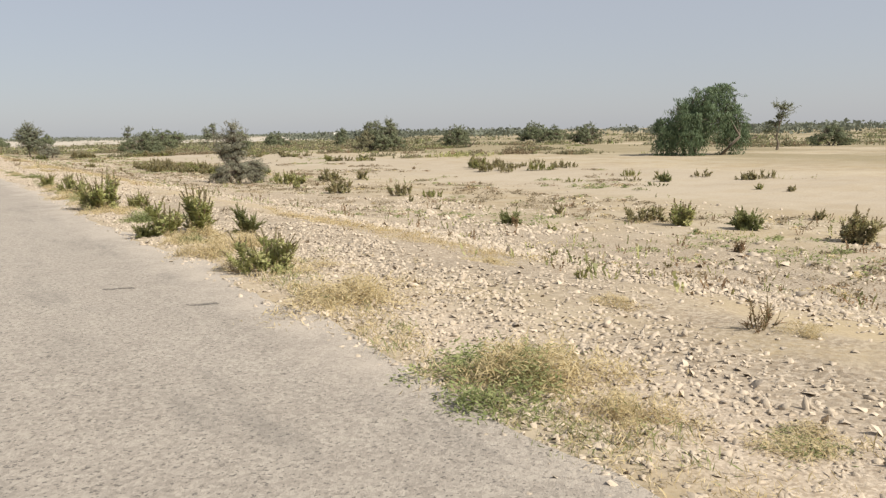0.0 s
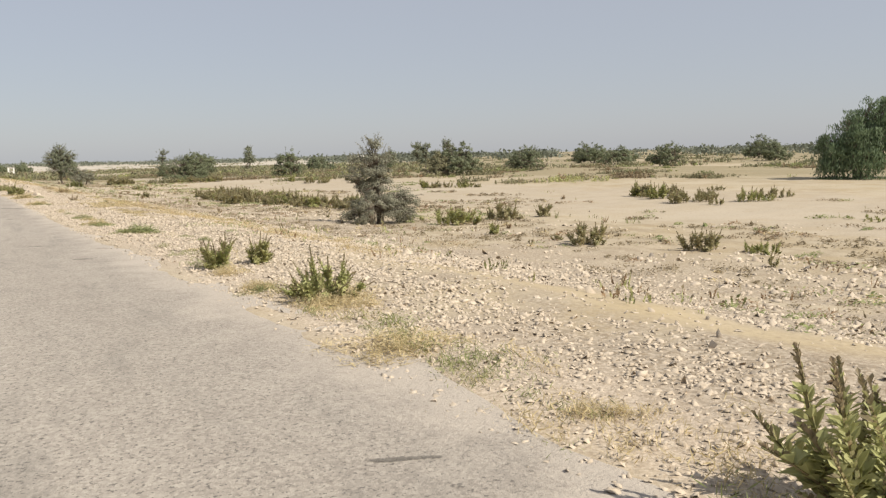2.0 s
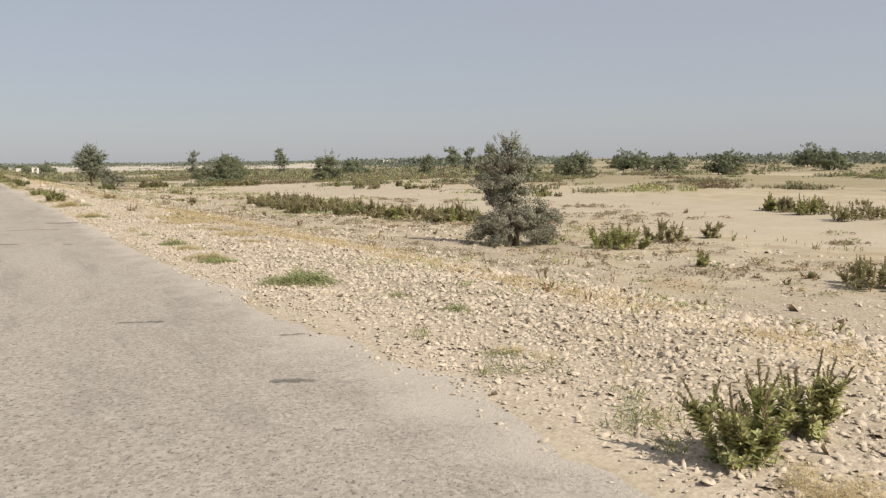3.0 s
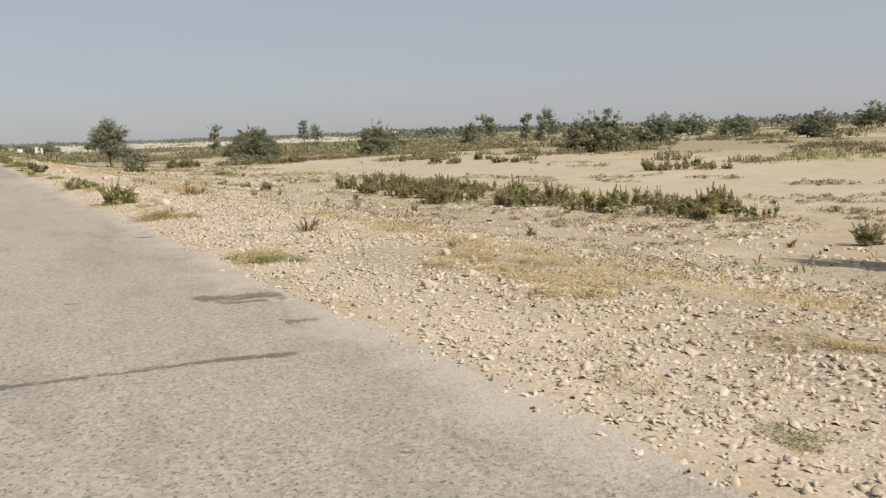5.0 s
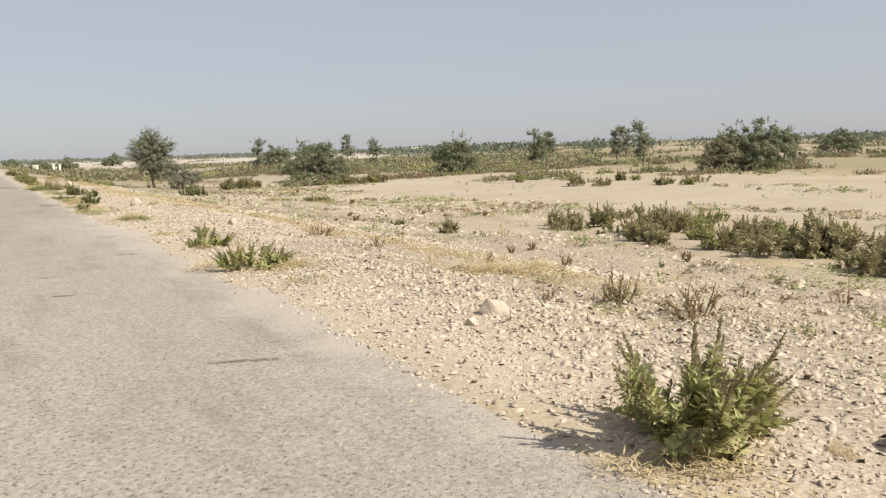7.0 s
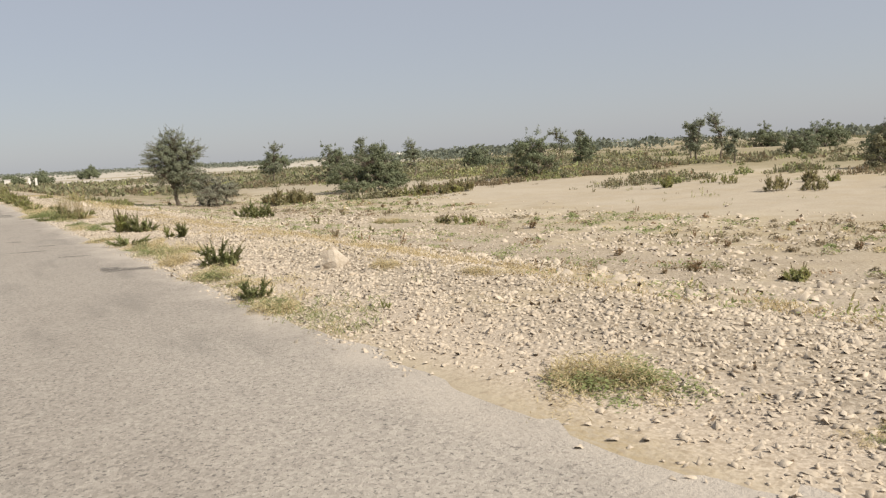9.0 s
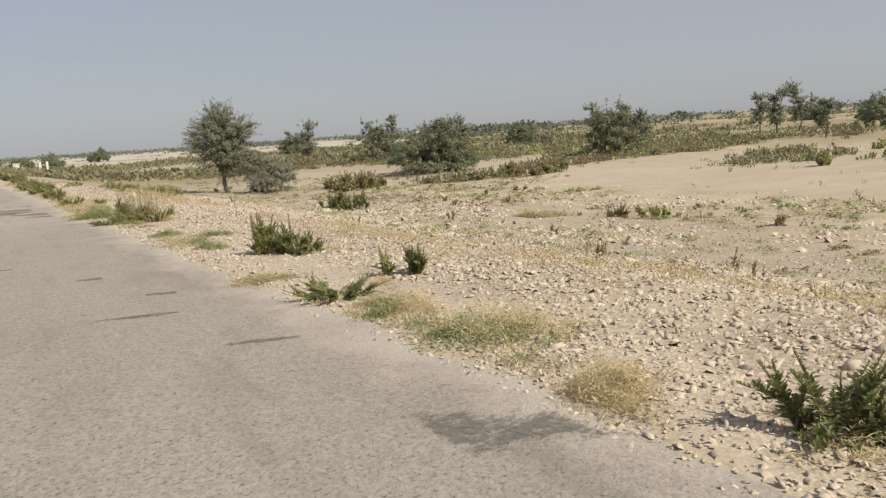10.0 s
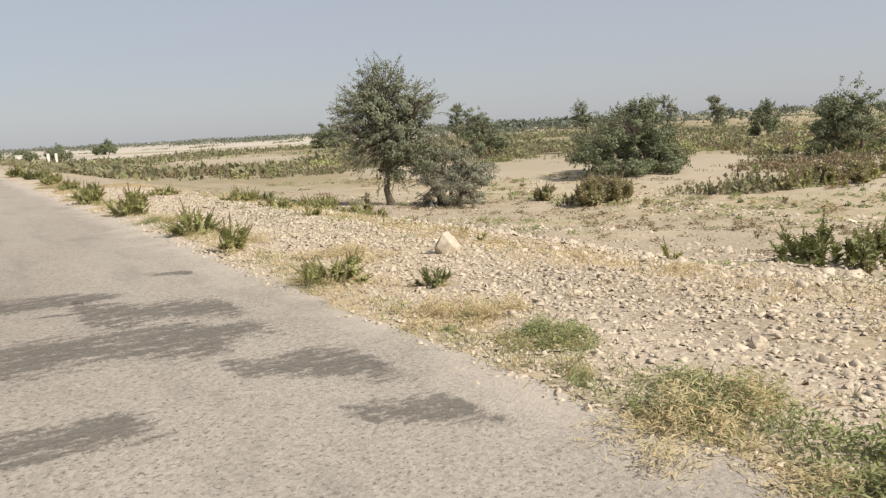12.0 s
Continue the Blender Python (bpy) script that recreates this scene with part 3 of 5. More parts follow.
STRAWS = [blades_mesh("straw", 100 + k, STRAW, 2100, 0.0042, 0.095, 0.6) for k in range(5)]
SHOOTS = [blades_mesh("green_growth", 120 + k, MAT_GREEN, 1500, 0.0085, 0.065, 0.3) for k in range(5)]


def weed(x, y, w, h, look_of="green", group="roadside weeds"):
    """A weed of several shoots that fan out from one root."""
    style = {"dark": "dark", "dry": "dry", "sprawl": "dark"}.get(look_of, "green")
    x, y = x + 0.1 * w, y + 0.18 * w
    root = thing("weed", x, y, gz(x, y) - 0.01, WEED_LABEL[look_of], "weed", group)
    n = int(np.clip(8 + 18 * w, 9, 26)) if look_of != "sp" else 4
    broad = w > 0.9 and x > 9
    if broad:
        n = int(6 + 6 * w) if "stand" in group else int(10 + 9 * w)
    if style == "green" and x > 9 and RNG.random() < 0.75:
        style = "olive"
    for k in range(n):
        a = 2.4 * k + RNG.normal(0, 0.4)
        f = math.sqrt((k + 0.4) / n)
        out = w * 0.5 * f
        length = h * (RNG.uniform(0.6, 1.12) if k % 3 else RNG.uniform(0.3, 0.55)) * (1 - 0.25 * f)
        if look_of == "low":
            length *= 0.85
        if look_of == "sprawl":
            length = w * RNG.uniform(0.3, 0.6)
        foot = 0.8 if broad else 0.45
        bx, by = out * foot * math.cos(a), out * foot * math.sin(a)
        lean = math.degrees(math.atan2(out * (1 - foot), length)) * RNG.uniform(0.9, 1.7)
        if look_of == "sprawl":
            lean = RNG.uniform(52, 76)
        pool = FAR_SPRIGS if x > 9 else SPRIGS
        s = bpy.data.objects.new("sprig", pool[style][int(RNG.integers(5))])
        scene.collection.objects.link(s)
        s.parent = root
        turn = Matrix.Rotation(a, 4, "Z") @ Matrix.Rotation(radians(lean), 4, "Y") @ Matrix.Rotation(RNG.uniform(0, 6.28), 4, "Z")
        if look_of in ("lean", "low"):
            turn = Matrix.Rotation(radians(18 if look_of == "lean" else 26), 4, "Y") @ turn
        fat = (0.45 * h + 0.55 * length) * RNG.uniform(1.0, 1.4)
        s.matrix_basis = Matrix.Translation((bx, by, 0)) @ turn @ Matrix.Diagonal((fat, fat, length, 1))
    if x < 4.5 and w > 0.4:
        ob = part("straw", STRAWS[int(RNG.integers(5))], None, root, "dead straw at the foot of the weed")
        ob.matrix_basis = pose(0, 0, 0, 0, 0, RNG.uniform(0, 360)) @ Matrix.Diagonal((w * 1.25, w * 1.1, h * 0.4, 1))
    return root


GRASS_LABEL = {
    "straw": "pale dry straw-coloured grass clump beside the road",
    "grey": "low grey-green creeping mat on the gravel",
    "mix": "half-dry grass mat of straw and green shoots",
}


def grass(x, y, w, h, look_of):
    root = thing("grass_clump", x, y + 0.28 * w, gz(x, y) - 0.012, GRASS_LABEL[look_of], "grass", "grass clumps along the road", RNG.uniform(0, 360))
    kinds = {"straw": [(STRAWS, "straw", 1.0)], "grey": [(SHOOTS, "green_growth", 1.15), (SHOOTS, "green_growth", 0.9), (STRAWS, "straw", 0.35)], "mix": [(STRAWS, "straw", 1.0), (SHOOTS, "green_growth", 0.8)]}[look_of]
    for meshes, name, k in kinds:
        for turn in range(2 if w > 0.45 else 1):
            ob = part(name, meshes[int(RNG.integers(5))], None, root)
            ob.matrix_basis = pose(RNG.normal(0, 0.13 * w), RNG.normal(0, 0.13 * w), 0, 0, 0, RNG.uniform(0, 360)) @ Matrix.Diagonal((w * 1.05, w * 0.9, h * RNG.uniform(0.75, 1.05) * k, 1))


def leaf_cloud(tips, per, spread, size, droop, r, heart):
    """Leaves in rounded puffs about some of the twig tips, or in hanging strands where the tree weeps."""
    puffs = np.asarray(tips)[::3]
    n, m = len(puffs), per * 3
    c = np.repeat(puffs, m, 0)
    k = len(c)
    way = r.normal(0, 1, (k, 3))
    way /= np.linalg.norm(way, axis=1)[:, None]
    wide = np.repeat(spread * r.uniform(1.0, 2.2, n), m)
    off = way * (wide * r.uniform(0.2, 1.1, k) ** 0.6)[:, None]
    off[:, 2] *= 0.62
    if droop:
        # strands: leaves share a place round the puff and hang from it
        strand = r.integers(0, 9, k)
        a = 2 * math.pi * (strand / 9.0) + np.repeat(r.uniform(0, 6.28, n), m)
        fall = r.random(k) * droop * (0.5 + ((strand * 7) % 9) / 9.0)
        rim = wide * (0.75 + 0.12 * ((strand * 5) % 4))
        hang = np.stack([np.cos(a) * rim + r.normal(0, 0.07, k), np.sin(a) * rim + r.normal(0, 0.07, k), spread * 0.6 - fall], 1)
        cap = r.random(k) < 0.3
        off = np.where(cap[:, None], off, hang)
    c = c + off
    out = off / np.linalg.norm(off, axis=1)[:, None]
    body = c - heart
    out = out * 0.9 + body / np.linalg.norm(body, axis=1)[:, None] * 0.5 + r.normal(0, 0.34, (k, 3))
    out[:, 2] += 0.3
    d = np.cross(out, r.normal(0, 1, (k, 3)))
    if droop:
        d = d / np.linalg.norm(d, axis=1)[:, None] + np.array([0, 0, -1.6])
    d /= np.linalg.norm(d, axis=1)[:, None]
    s = np.cross(d, out)
    s /= np.linalg.norm(s, axis=1)[:, None]
    ln = size * r.uniform(0.6, 1.3, k)[:, None]
    if droop:
        return c, d * ln * 1.7, s * ln * 0.38
    return c, d * ln, s * ln * 0.42


def tree(x, y, w, h, blobs, label, name="tree", leaf=ACACIA, tips=260, per=22, size=0.05, droop=0.0, trunks=1, seed=1, category="tree", group="", spread=0.11, bare=0, sprays=70, turn=0.0):
    """A tree: bent trunk with limbs, twigs that reach into the crown, leaves in clumps at their tips.
    blobs: parts of the crown as (x, y, z, rx, ry, rz, share) in units of the width and height."""
    r = np.random.default_rng(seed)
    root = thing(name, x, y, gz(x, y) - 0.03, label, category, group, turn)
    share = np.array([b[6] for b in blobs], float)
    which = r.choice(len(blobs), tips, p=share / share.sum())
    pts, centres = [], []
    for k in which:
        b = blobs[k]
        d = r.normal(size=3)
        d /= np.linalg.norm(d)
        q = r.uniform(0.25, 1.0) ** 0.5 * r.uniform(0.8, 1.12)
        p = np.array([(b[0] + d[0] * q * b[3]) * w, (b[1] + d[1] * q * b[4]) * w, max((b[2] + d[2] * q * b[5]) * h, 0.04 * h)])
        pts.append(p)
        centres.append(np.array([b[0] * w, b[1] * w, b[2] * h]))
    pts = np.array(pts)
    lv, lf = [], []
    feet = [Vector((r.normal(0, 0.05) * w * (trunks > 1) * 2, r.normal(0, 0.05) * w * (trunks > 1) * 2, 0)) for _ in range(trunks)]
    thick = 0.018 * h + 0.03
    forks = []
    for f in feet:
        top = Vector((f.x * 1.6 + r.normal(0, 0.04) * w, f.y * 1.6 + r.normal(0, 0.04) * w, h * r.uniform(0.2, 0.3)))
        mid = f.lerp(top, 0.5) + Vector((r.normal(0, 0.03) * w, r.normal(0, 0.03) * w, 0))
        tv, tf = [], []
        tube(tv, tf, [f, f.lerp(mid, 0.5), mid, top], [thick * 1.35, thick, thick * 0.85, thick * 0.7], 7)
        stem = part("trunk", mesh_of("trunk", tv, tf, [BARK], smooth=True), None, root)
        forks.append((mid, top))
    hubs = []
    for k, b in enumerate(blobs):
        c = Vector((b[0] * w, b[1] * w, b[2] * h))
        mid, top = min(forks, key=lambda q: (q[1] - c).length)
        start = top if c.z > top.z else mid
        bend = start.lerp(c, 0.5) + Vector((r.normal(0, 0.04) * w, r.normal(0, 0.04) * w, 0.03 * h))
        big = min(1.0, 0.35 + 0.3 * b[6]) * (0.6 if b[6] > 0.3 else 0.35)
        tube(lv, lf, [start, bend, c], [thick * big, thick * big * 0.6, thick * big * 0.3], 5)
        hubs.append((start, bend, c))
    for k, p in zip(which, pts):
        if r.random() < 0.8:
            s, bnd, c = hubs[k]
            p = Vector(p)
            a = bnd.lerp(c, r.random())
            tube(lv, lf, [a, a.lerp(p, 0.5) + Vector((0, 0, 0.02 * h)), p], [thick * 0.16, thick * 0.11, thick * 0.05], 3)
    heart = pts.mean(0)
    reach = np.linalg.norm((pts - heart) / np.array([w, w, h]), axis=1)
    outer = np.argsort(reach)[-max(sprays * 2, 1):]
    sc, sd, ss = [], [], []
    for k in r.choice(outer, min(sprays, len(outer)), replace=False):
        p = Vector(pts[k])
        way = Vector((pts[k] - heart) / np.array([w, w, h])).normalized() + Vector((r.normal(0, 0.35), r.normal(0, 0.35), r.uniform(-0.15, 0.5)))
        way.normalize()
        length = h * r.uniform(0.06, 0.15)
        end = p + way * length + Vector((0, 0, -0.12 * length if not droop else -0.8 * length))
        tube(lv, lf, [p, p.lerp(end, 0.5) + Vector((0, 0, 0.06 * length)), end], [thick * 0.09, thick * 0.06, thick * 0.03], 3)
        m = 26
        t = r.random(m)
        base = np.array(p)[None] * (1 - t[:, None]) + np.array(end)[None] * t[:, None]
        d = np.array(way)[None] * 0.5 + r.normal(0, 0.6, (m, 3))
        d /= np.linalg.norm(d, axis=1)[:, None]
        side = np.cross(d, r.normal(0, 1, (m, 3)))
        side /= np.linalg.norm(side, axis=1)[:, None]
        ln = size * r.uniform(0.5, 1.1, m)[:, None]
        sc.append(base + d * ln + r.normal(0, spread * 0.16, (m, 3)))
        sd.append(d * ln)
        ss.append(side * ln * 0.38)
    part("limb", mesh_of("limb", lv, lf, [BARK]), None, stem)
    leafy = pts[: len(pts) - bare] if bare else pts
    c, d, s = leaf_cloud(leafy, per, spread, size, droop, r, heart * np.array([1, 1, 0.85]))
    if sc:
        c, d, s = np.concatenate([c, *sc]), np.concatenate([d, *sd]), np.concatenate([s, *ss])
    low = c[:, 2] < 0.03
    c[low, 2] = 0.03 + 0.1 * r.random(low.sum())
    part("crown", quads_mesh("crown", c, d, s, [leaf]), None, root)
    return root


def dome(r, n=9, low=0.3, high=0.62):
    """Crown parts of a rounded, uneven bush."""
    out = []
    for k in range(n):
        a, q = 2.4 * k + r.normal(0, 0.3), math.sqrt((k + 0.3) / n) * 0.34
        z = high - (high - low) * (q / 0.34) ** 1.5 + r.normal(0, 0.05)
        out.append((q * math.cos(a), q * math.sin(a), z, r.uniform(0.13, 0.22), r.uniform(0.13, 0.22), r.uniform(0.18, 0.34), 1.0))
    return out


# ---- weeds along the bank and on the plain ----
weed(4.75, 4.9, 0.23, 0.23, "sp")
weed(2.55, 6.85, 0.92, 0.48)
weed(16.20, 8.4, 0.89, 0.77, group="weeds on the plain")
weed(4.63, 9.3, 0.31, 0.12, "dry")
weed(2.24, 10.3, 0.26, 0.33, "dark")
weed(2.5, 10.3, 0.46, 0.62)
weed(2.96, 10.4, 0.38, 0.74)
weed(3.52, 10.1, 0.38, 0.44, "dark")
weed(16.41, 11.2, 0.89, 0.63, "dark", group="weeds on the plain")
weed(19.40, 11.2, 0.37, 0.36, group="weeds on the plain")
weed(15.75, 12.6, 0.71, 0.81, group="weeds on the plain")
weed(4.90, 13.2, 0.13, 0.10, "dry")
weed(12.35, 13.7, 0.46, 0.28, "sp", group="weeds on the plain")
weed(16.13, 14.1, 1.30, 0.64, group="weeds on the plain")
weed(2.48, 14.9, 0.85, 0.84)
weed(3.2, 15.05, 0.5, 0.44)
weed(12.51, 15.5, 0.73, 0.50, "dark", group="weeds on the plain")
weed(26.63, 16.5, 0.38, 0.38, group="weeds on the plain")
weed(15.50, 17.0, 0.38, 0.56, "sp", group="weeds on the plain")
weed(27.18, 18.2, 0.36, 0.31, group="weeds on the plain")
weed(2.86, 20.35, 1.0, 0.47)
weed(2.64, 22.9, 0.40, 0.48)
weed(3.19, 23.0, 0.36, 0.45)
weed(16.19, 24.9, 0.93, 0.39, "sp", group="weeds on the plain")
weed(15.47, 26.1, 0.98, 0.60, group="weeds on the plain")
weed(13.99, 28.6, 1.12, 0.67, group="weeds on the plain")
weed(14.21, 30.0, 0.47, 0.24, group="weeds on the plain")
weed(13.74, 32.3, 0.37, 0.44, group="weeds on the plain")
weed(4.46, 35.6, 0.54, 0.15, "dry")
weed(7.20, 35.6, 0.31, 0.19, "dry")
weed(33.26, 35.9, 1.94, 0.57, group="weeds on the plain")
weed(15.00, 36.1, 1.75, 0.81, group="weeds on the plain")
weed(19.24, 36.5, 0.68, 0.58, group="weeds on the plain")
weed(17.50, 36.7, 1.41, 0.75, group="weeds on the plain")
weed(30.46, 37.8, 0.49, 0.49, group="weeds on the plain")
weed(29.83, 40.3, 1.08, 0.88, group="weeds on the plain")
weed(4.49, 41.1, 0.13, 0.15, "dry")
weed(14.41, 41.9, 0.60, 0.62, group="weeds on the plain")
weed(3.81, 43.7, 0.43, 0.28, "dry")
weed(4.80, 46.1, 0.22, 0.11, "dry")
weed(2.70, 47.0, 0.23, 0.25)
weed(4.63, 48.1, 0.47, 0.14, "dry")
weed(2.45, 50.6, 0.87, 0.6, "lean")
weed(4.58, 52.5, 0.60, 0.33, "dry")
weed(4.56, 53.3, 0.43, 0.36, "dry")
weed(4.10, 53.7, 0.29, 0.17, "dry")
weed(4.64, 55.1, 0.32, 0.14, "dry")
weed(2.5, 56.85, 1.3, 0.5, "low")
weed(7.58, 57.6, 0.26, 0.34, "dry")
weed(4.66, 58.1, 0.33, 0.22, "dry")
weed(2.68, 59.5, 0.85, 0.44, "low")
weed(8.30, 60.0, 0.26, 0.26, "dry")
weed(4.62, 60.1, 0.60, 0.30, "dry")
weed(9.72, 61.2, 0.21, 0.26, "dry", group="weeds on the plain")
weed(3.19, 61.9, 0.39, 0.20)
weed(11.02, 66.6, 0.75, 0.50, group="weeds on the plain")
weed(2.83, 68.3, 0.14, 0.14, "sp")
weed(2.2, 69.7, 0.42, 0.26, "dark")
weed(11.19, 69.9, 0.60, 0.32, group="weeds on the plain")
weed(2.64, 72.15, 0.66, 0.4, "dark")
weed(3.2, 76.9, 0.26, 0.42, "sp")
weed(3.36, 76.65, 0.24, 0.36, "dark")
weed(2.38, 76.3, 0.62, 0.2, "sprawl")
weed(3.13, 79.0, 0.92, 0.44, "dark")
weed(2.83, 79.3, 0.34, 0.56)
weed(14.14, 83.3, 1.21, 0.42, group="weeds on the plain")
weed(13.99, 84.5, 0.70, 0.41, group="weeds on the plain")
weed(2.16, 85.75, 0.5, 0.16, "sprawl")
weed(3.10, 87.0, 0.29, 0.35, "dark")
weed(2.67, 87.0, 0.42, 0.44, "dark")
weed(3.02, 92.0, 0.44, 0.23, "dark")
weed(10.25, 92.6, 1.75, 0.82, "dark", group="weeds on the plain")
weed(2.44, 92.7, 0.92, 0.36)
weed(5.36, 94.6, 0.14, 0.20, "sp")
weed(2.43, 95.4, 0.36, 0.49)
weed(5.80, 95.6, 0.16, 0.20, "sp")
weed(2.53, 97.4, 0.93, 0.49)
weed(4.61, 98.2, 0.72, 0.25)
weed(2.48, 101.5, 0.84, 0.60)
weed(4.95, 100.6, 0.85, 0.36)
weed(5.15, 103.4, 1.1, 0.4)
weed(4.3, 106.6, 1.1, 0.42)
weed(6.3, 105.2, 1.0, 0.4, "dark")
weed(2.41, 105.5, 0.79, 0.54)
weed(2.70, 128.4, 1.12, 0.81)
weed(3.60, 126.0, 1.00, 0.61)
weed(2.94, 123.7, 1.00, 0.63, "dark")
weed(3.30, 119.5, 0.88, 0.51)
weed(2.87, 116.8, 1.00, 0.49)
weed(3.10, 113.9, 0.75, 0.43)
weed(2.75, 111.8, 0.88, 0.44)
weed(2.90, 108.4, 0.62, 0.44, "dark")
weed(3.00, 103.4, 0.50, 0.44)


def weed_patch(n, x0, x1, y0, y1, h, seed):
    """A loose stand of weeds, thinner towards its rim."""
    r = np.random.default_rng(seed)
    made = 0
    while made < n:
        u, v = r.uniform(-1, 1, 2)
        if u * u + v * v > r.uniform(0.55, 1):
            continue
        x, y = (x0 + x1) / 2 + u * (x1 - x0) / 2, (y0 + y1) / 2 + v * (y1 - y0) / 2
        weed(x, y, r.uniform(0.7, 1.35), h * r.uniform(0.5, 1.2), "green" if r.random() < 0.93 else "dark", "weed stand on the plain")
        made += 1


weed_patch(40, 12.8, 17.0, 49.5, 66.5, 0.82, 5)
weed_patch(16, 15.4, 19.0, 45.5, 52, 0.75, 6)
weed_patch(18, 15.5, 19.5, 58, 68, 0.6, 7)

weed(4.45, 2.9, 0.3, 0.26, "dry")

weed_patch(16, 26.5, 37, 33, 47, 0.7, 8)
weed_patch(10, 24, 34, 18, 30, 0.5, 9)
weed_patch(16, 28, 36, 72, 92, 0.7, 10)
weed_patch(9, 29, 34, 58, 64, 0.75, 11)
weed_patch(12, 14.6, 17.6, 102.5, 105.5, 0.8, 12)
weed_patch(16, 20.6, 26.5, 99.5, 102, 0.8, 13)
weed_patch(10, 5.0, 7.5, 99.5, 105, 0.45, 14)

# ---- grass clumps ----
grass(2.88, 1.6, 0.55, 0.13, "mix")
grass(2.51, 2.1, 0.58, 0.24, "straw")
grass(4.49, 2.5, 0.41, 0.16, "straw")
grass(2.41, 2.8, 0.93, 0.41, "mix")
grass(4.21, 3.9, 0.55, 0.17, "straw")
grass(2.6, 4.95, 1.3, 0.38, "straw")
grass(4.86, 6.1, 0.69, 0.17, "straw")
grass(2.58, 8.3, 0.87, 0.46, "straw")
grass(2.90, 8.7, 0.83, 0.29, "straw")
grass(2.62, 9.3, 0.55, 0.29, "mix")
grass(2.85, 9.95, 0.78, 0.4, "straw")
grass(3.0, 12.25, 0.95, 0.3, "grey")
grass(2.67, 14.2, 0.78, 0.28, "straw")
grass(2.69, 16.4, 0.44, 0.22, "straw")
grass(2.51, 18.0, 1.10, 0.26, "straw")
grass(2.89, 19.9, 0.81, 0.26, "straw")
grass(2.58, 21.2, 0.51, 0.20, "mix")
grass(2.71, 22.4, 0.46, 0.25, "straw")
grass(2.98, 24.9, 0.35, 0.11, "mix")
grass(3.55, 26.4, 0.42, 0.13, "grey")
grass(3.50, 27.4, 0.30, 0.11, "grey")
grass(2.94, 28.5, 0.80, 0.32, "grey")
grass(2.63, 31.0, 0.49, 0.15, "grey")
grass(2.72, 31.4, 0.58, 0.22, "mix")
grass(2.53, 31.7, 0.32, 0.12, "mix")
grass(2.82, 32.8, 0.53, 0.18, "mix")
grass(3.93, 33.3, 0.71, 0.11, "straw")
grass(2.76, 33.7, 0.46, 0.20, "grey")
grass(2.80, 34.2, 0.22, 0.10, "mix")
grass(4.03, 34.8, 0.89, 0.20, "straw")
grass(2.81, 35.0, 0.23, 0.07, "grey")
grass(2.72, 35.6, 0.34, 0.11, "grey")
grass(4.06, 36.2, 0.80, 0.16, "straw")
grass(3.93, 38.5, 1.27, 0.23, "straw")
grass(3.95, 39.85, 0.85, 0.17, "straw")
grass(4.35, 40.1, 0.8, 0.12, "straw")
grass(4.0, 39.35, 0.8, 0.15, "straw")
grass(4.55, 39.6, 0.75, 0.13, "straw")
grass(4.2, 40.55, 0.4, 0.08, "straw")
grass(2.35, 40.4, 0.30, 0.06, "mix")
grass(2.62, 41.5, 0.60, 0.24, "mix")
grass(2.54, 41.8, 0.70, 0.21, "mix")
grass(3.10, 43.6, 0.35, 0.09, "grey")
grass(3.20, 44.4, 0.29, 0.07, "grey")
grass(2.79, 44.9, 0.22, 0.09, "straw")
grass(2.68, 46.6, 0.83, 0.26, "mix")
grass(2.56, 47.0, 0.79, 0.35, "straw")
grass(4.79, 47.5, 0.51, 0.09, "mix")
grass(3.31, 48.7, 0.34, 0.10, "mix")
grass(2.86, 49.7, 0.50, 0.17, "mix")
grass(2.99, 50.3, 0.18, 0.17, "straw")
grass(3.08, 50.8, 0.45, 0.32, "straw")
grass(4.64, 55.3, 1.21, 0.24, "straw")
grass(2.88, 56.6, 0.45, 0.22, "straw")
grass(2.72, 61.8, 0.56, 0.17, "straw")
grass(3.12, 64.4, 0.35, 0.12, "mix")
grass(2.82, 65.5, 0.83, 0.26, "mix")
grass(4.42, 69.1, 0.69, 0.17, "straw")
grass(2.25, 69.1, 0.68, 0.26, "mix")
grass(4.00, 70.3, 0.64, 0.20, "straw")
grass(2.47, 70.6, 0.50, 0.11, "mix")
grass(2.44, 71.3, 0.79, 0.22, "mix")
grass(2.51, 73.0, 0.76, 0.28, "straw")
grass(2.62, 74.3, 0.95, 0.3, "mix")
grass(2.6, 75.45, 0.66, 0.24, "mix")
grass(3.02, 76.6, 0.32, 0.22, "straw")
grass(2.36, 77.5, 0.62, 0.15, "mix")
grass(2.64, 80.5, 0.5, 0.2, "grey")
grass(2.57, 80.9, 0.36, 0.12, "grey")
grass(2.59, 81.4, 0.5, 0.16, "grey")
grass(3.07, 81.9, 0.58, 0.16, "grey")
grass(2.55, 82.6, 0.5, 0.15, "grey")
grass(2.60, 84.4, 0.42, 0.15, "mix")
grass(2.73, 85.3, 0.41, 0.19, "straw")
grass(2.54, 85.5, 0.74, 0.42, "grey")
grass(2.2, 85.6, 0.5, 0.12, "grey")
grass(3.25, 85.2, 0.5, 0.2, "straw")
grass(13.02, 86.1, 1.48, 0.37, "mix")
grass(2.79, 86.8, 0.58, 0.23, "straw")
grass(2.28, 87.7, 0.85, 0.38, "grey")
grass(2.55, 88.5, 0.88, 0.31, "mix")
grass(2.28, 89.4, 0.27, 0.14, "mix")
grass(2.71, 90.0, 0.66, 0.20, "grey")
grass(2.39, 90.7, 0.29, 0.08, "grey")
grass(2.54, 90.7, 0.95, 0.27, "straw")
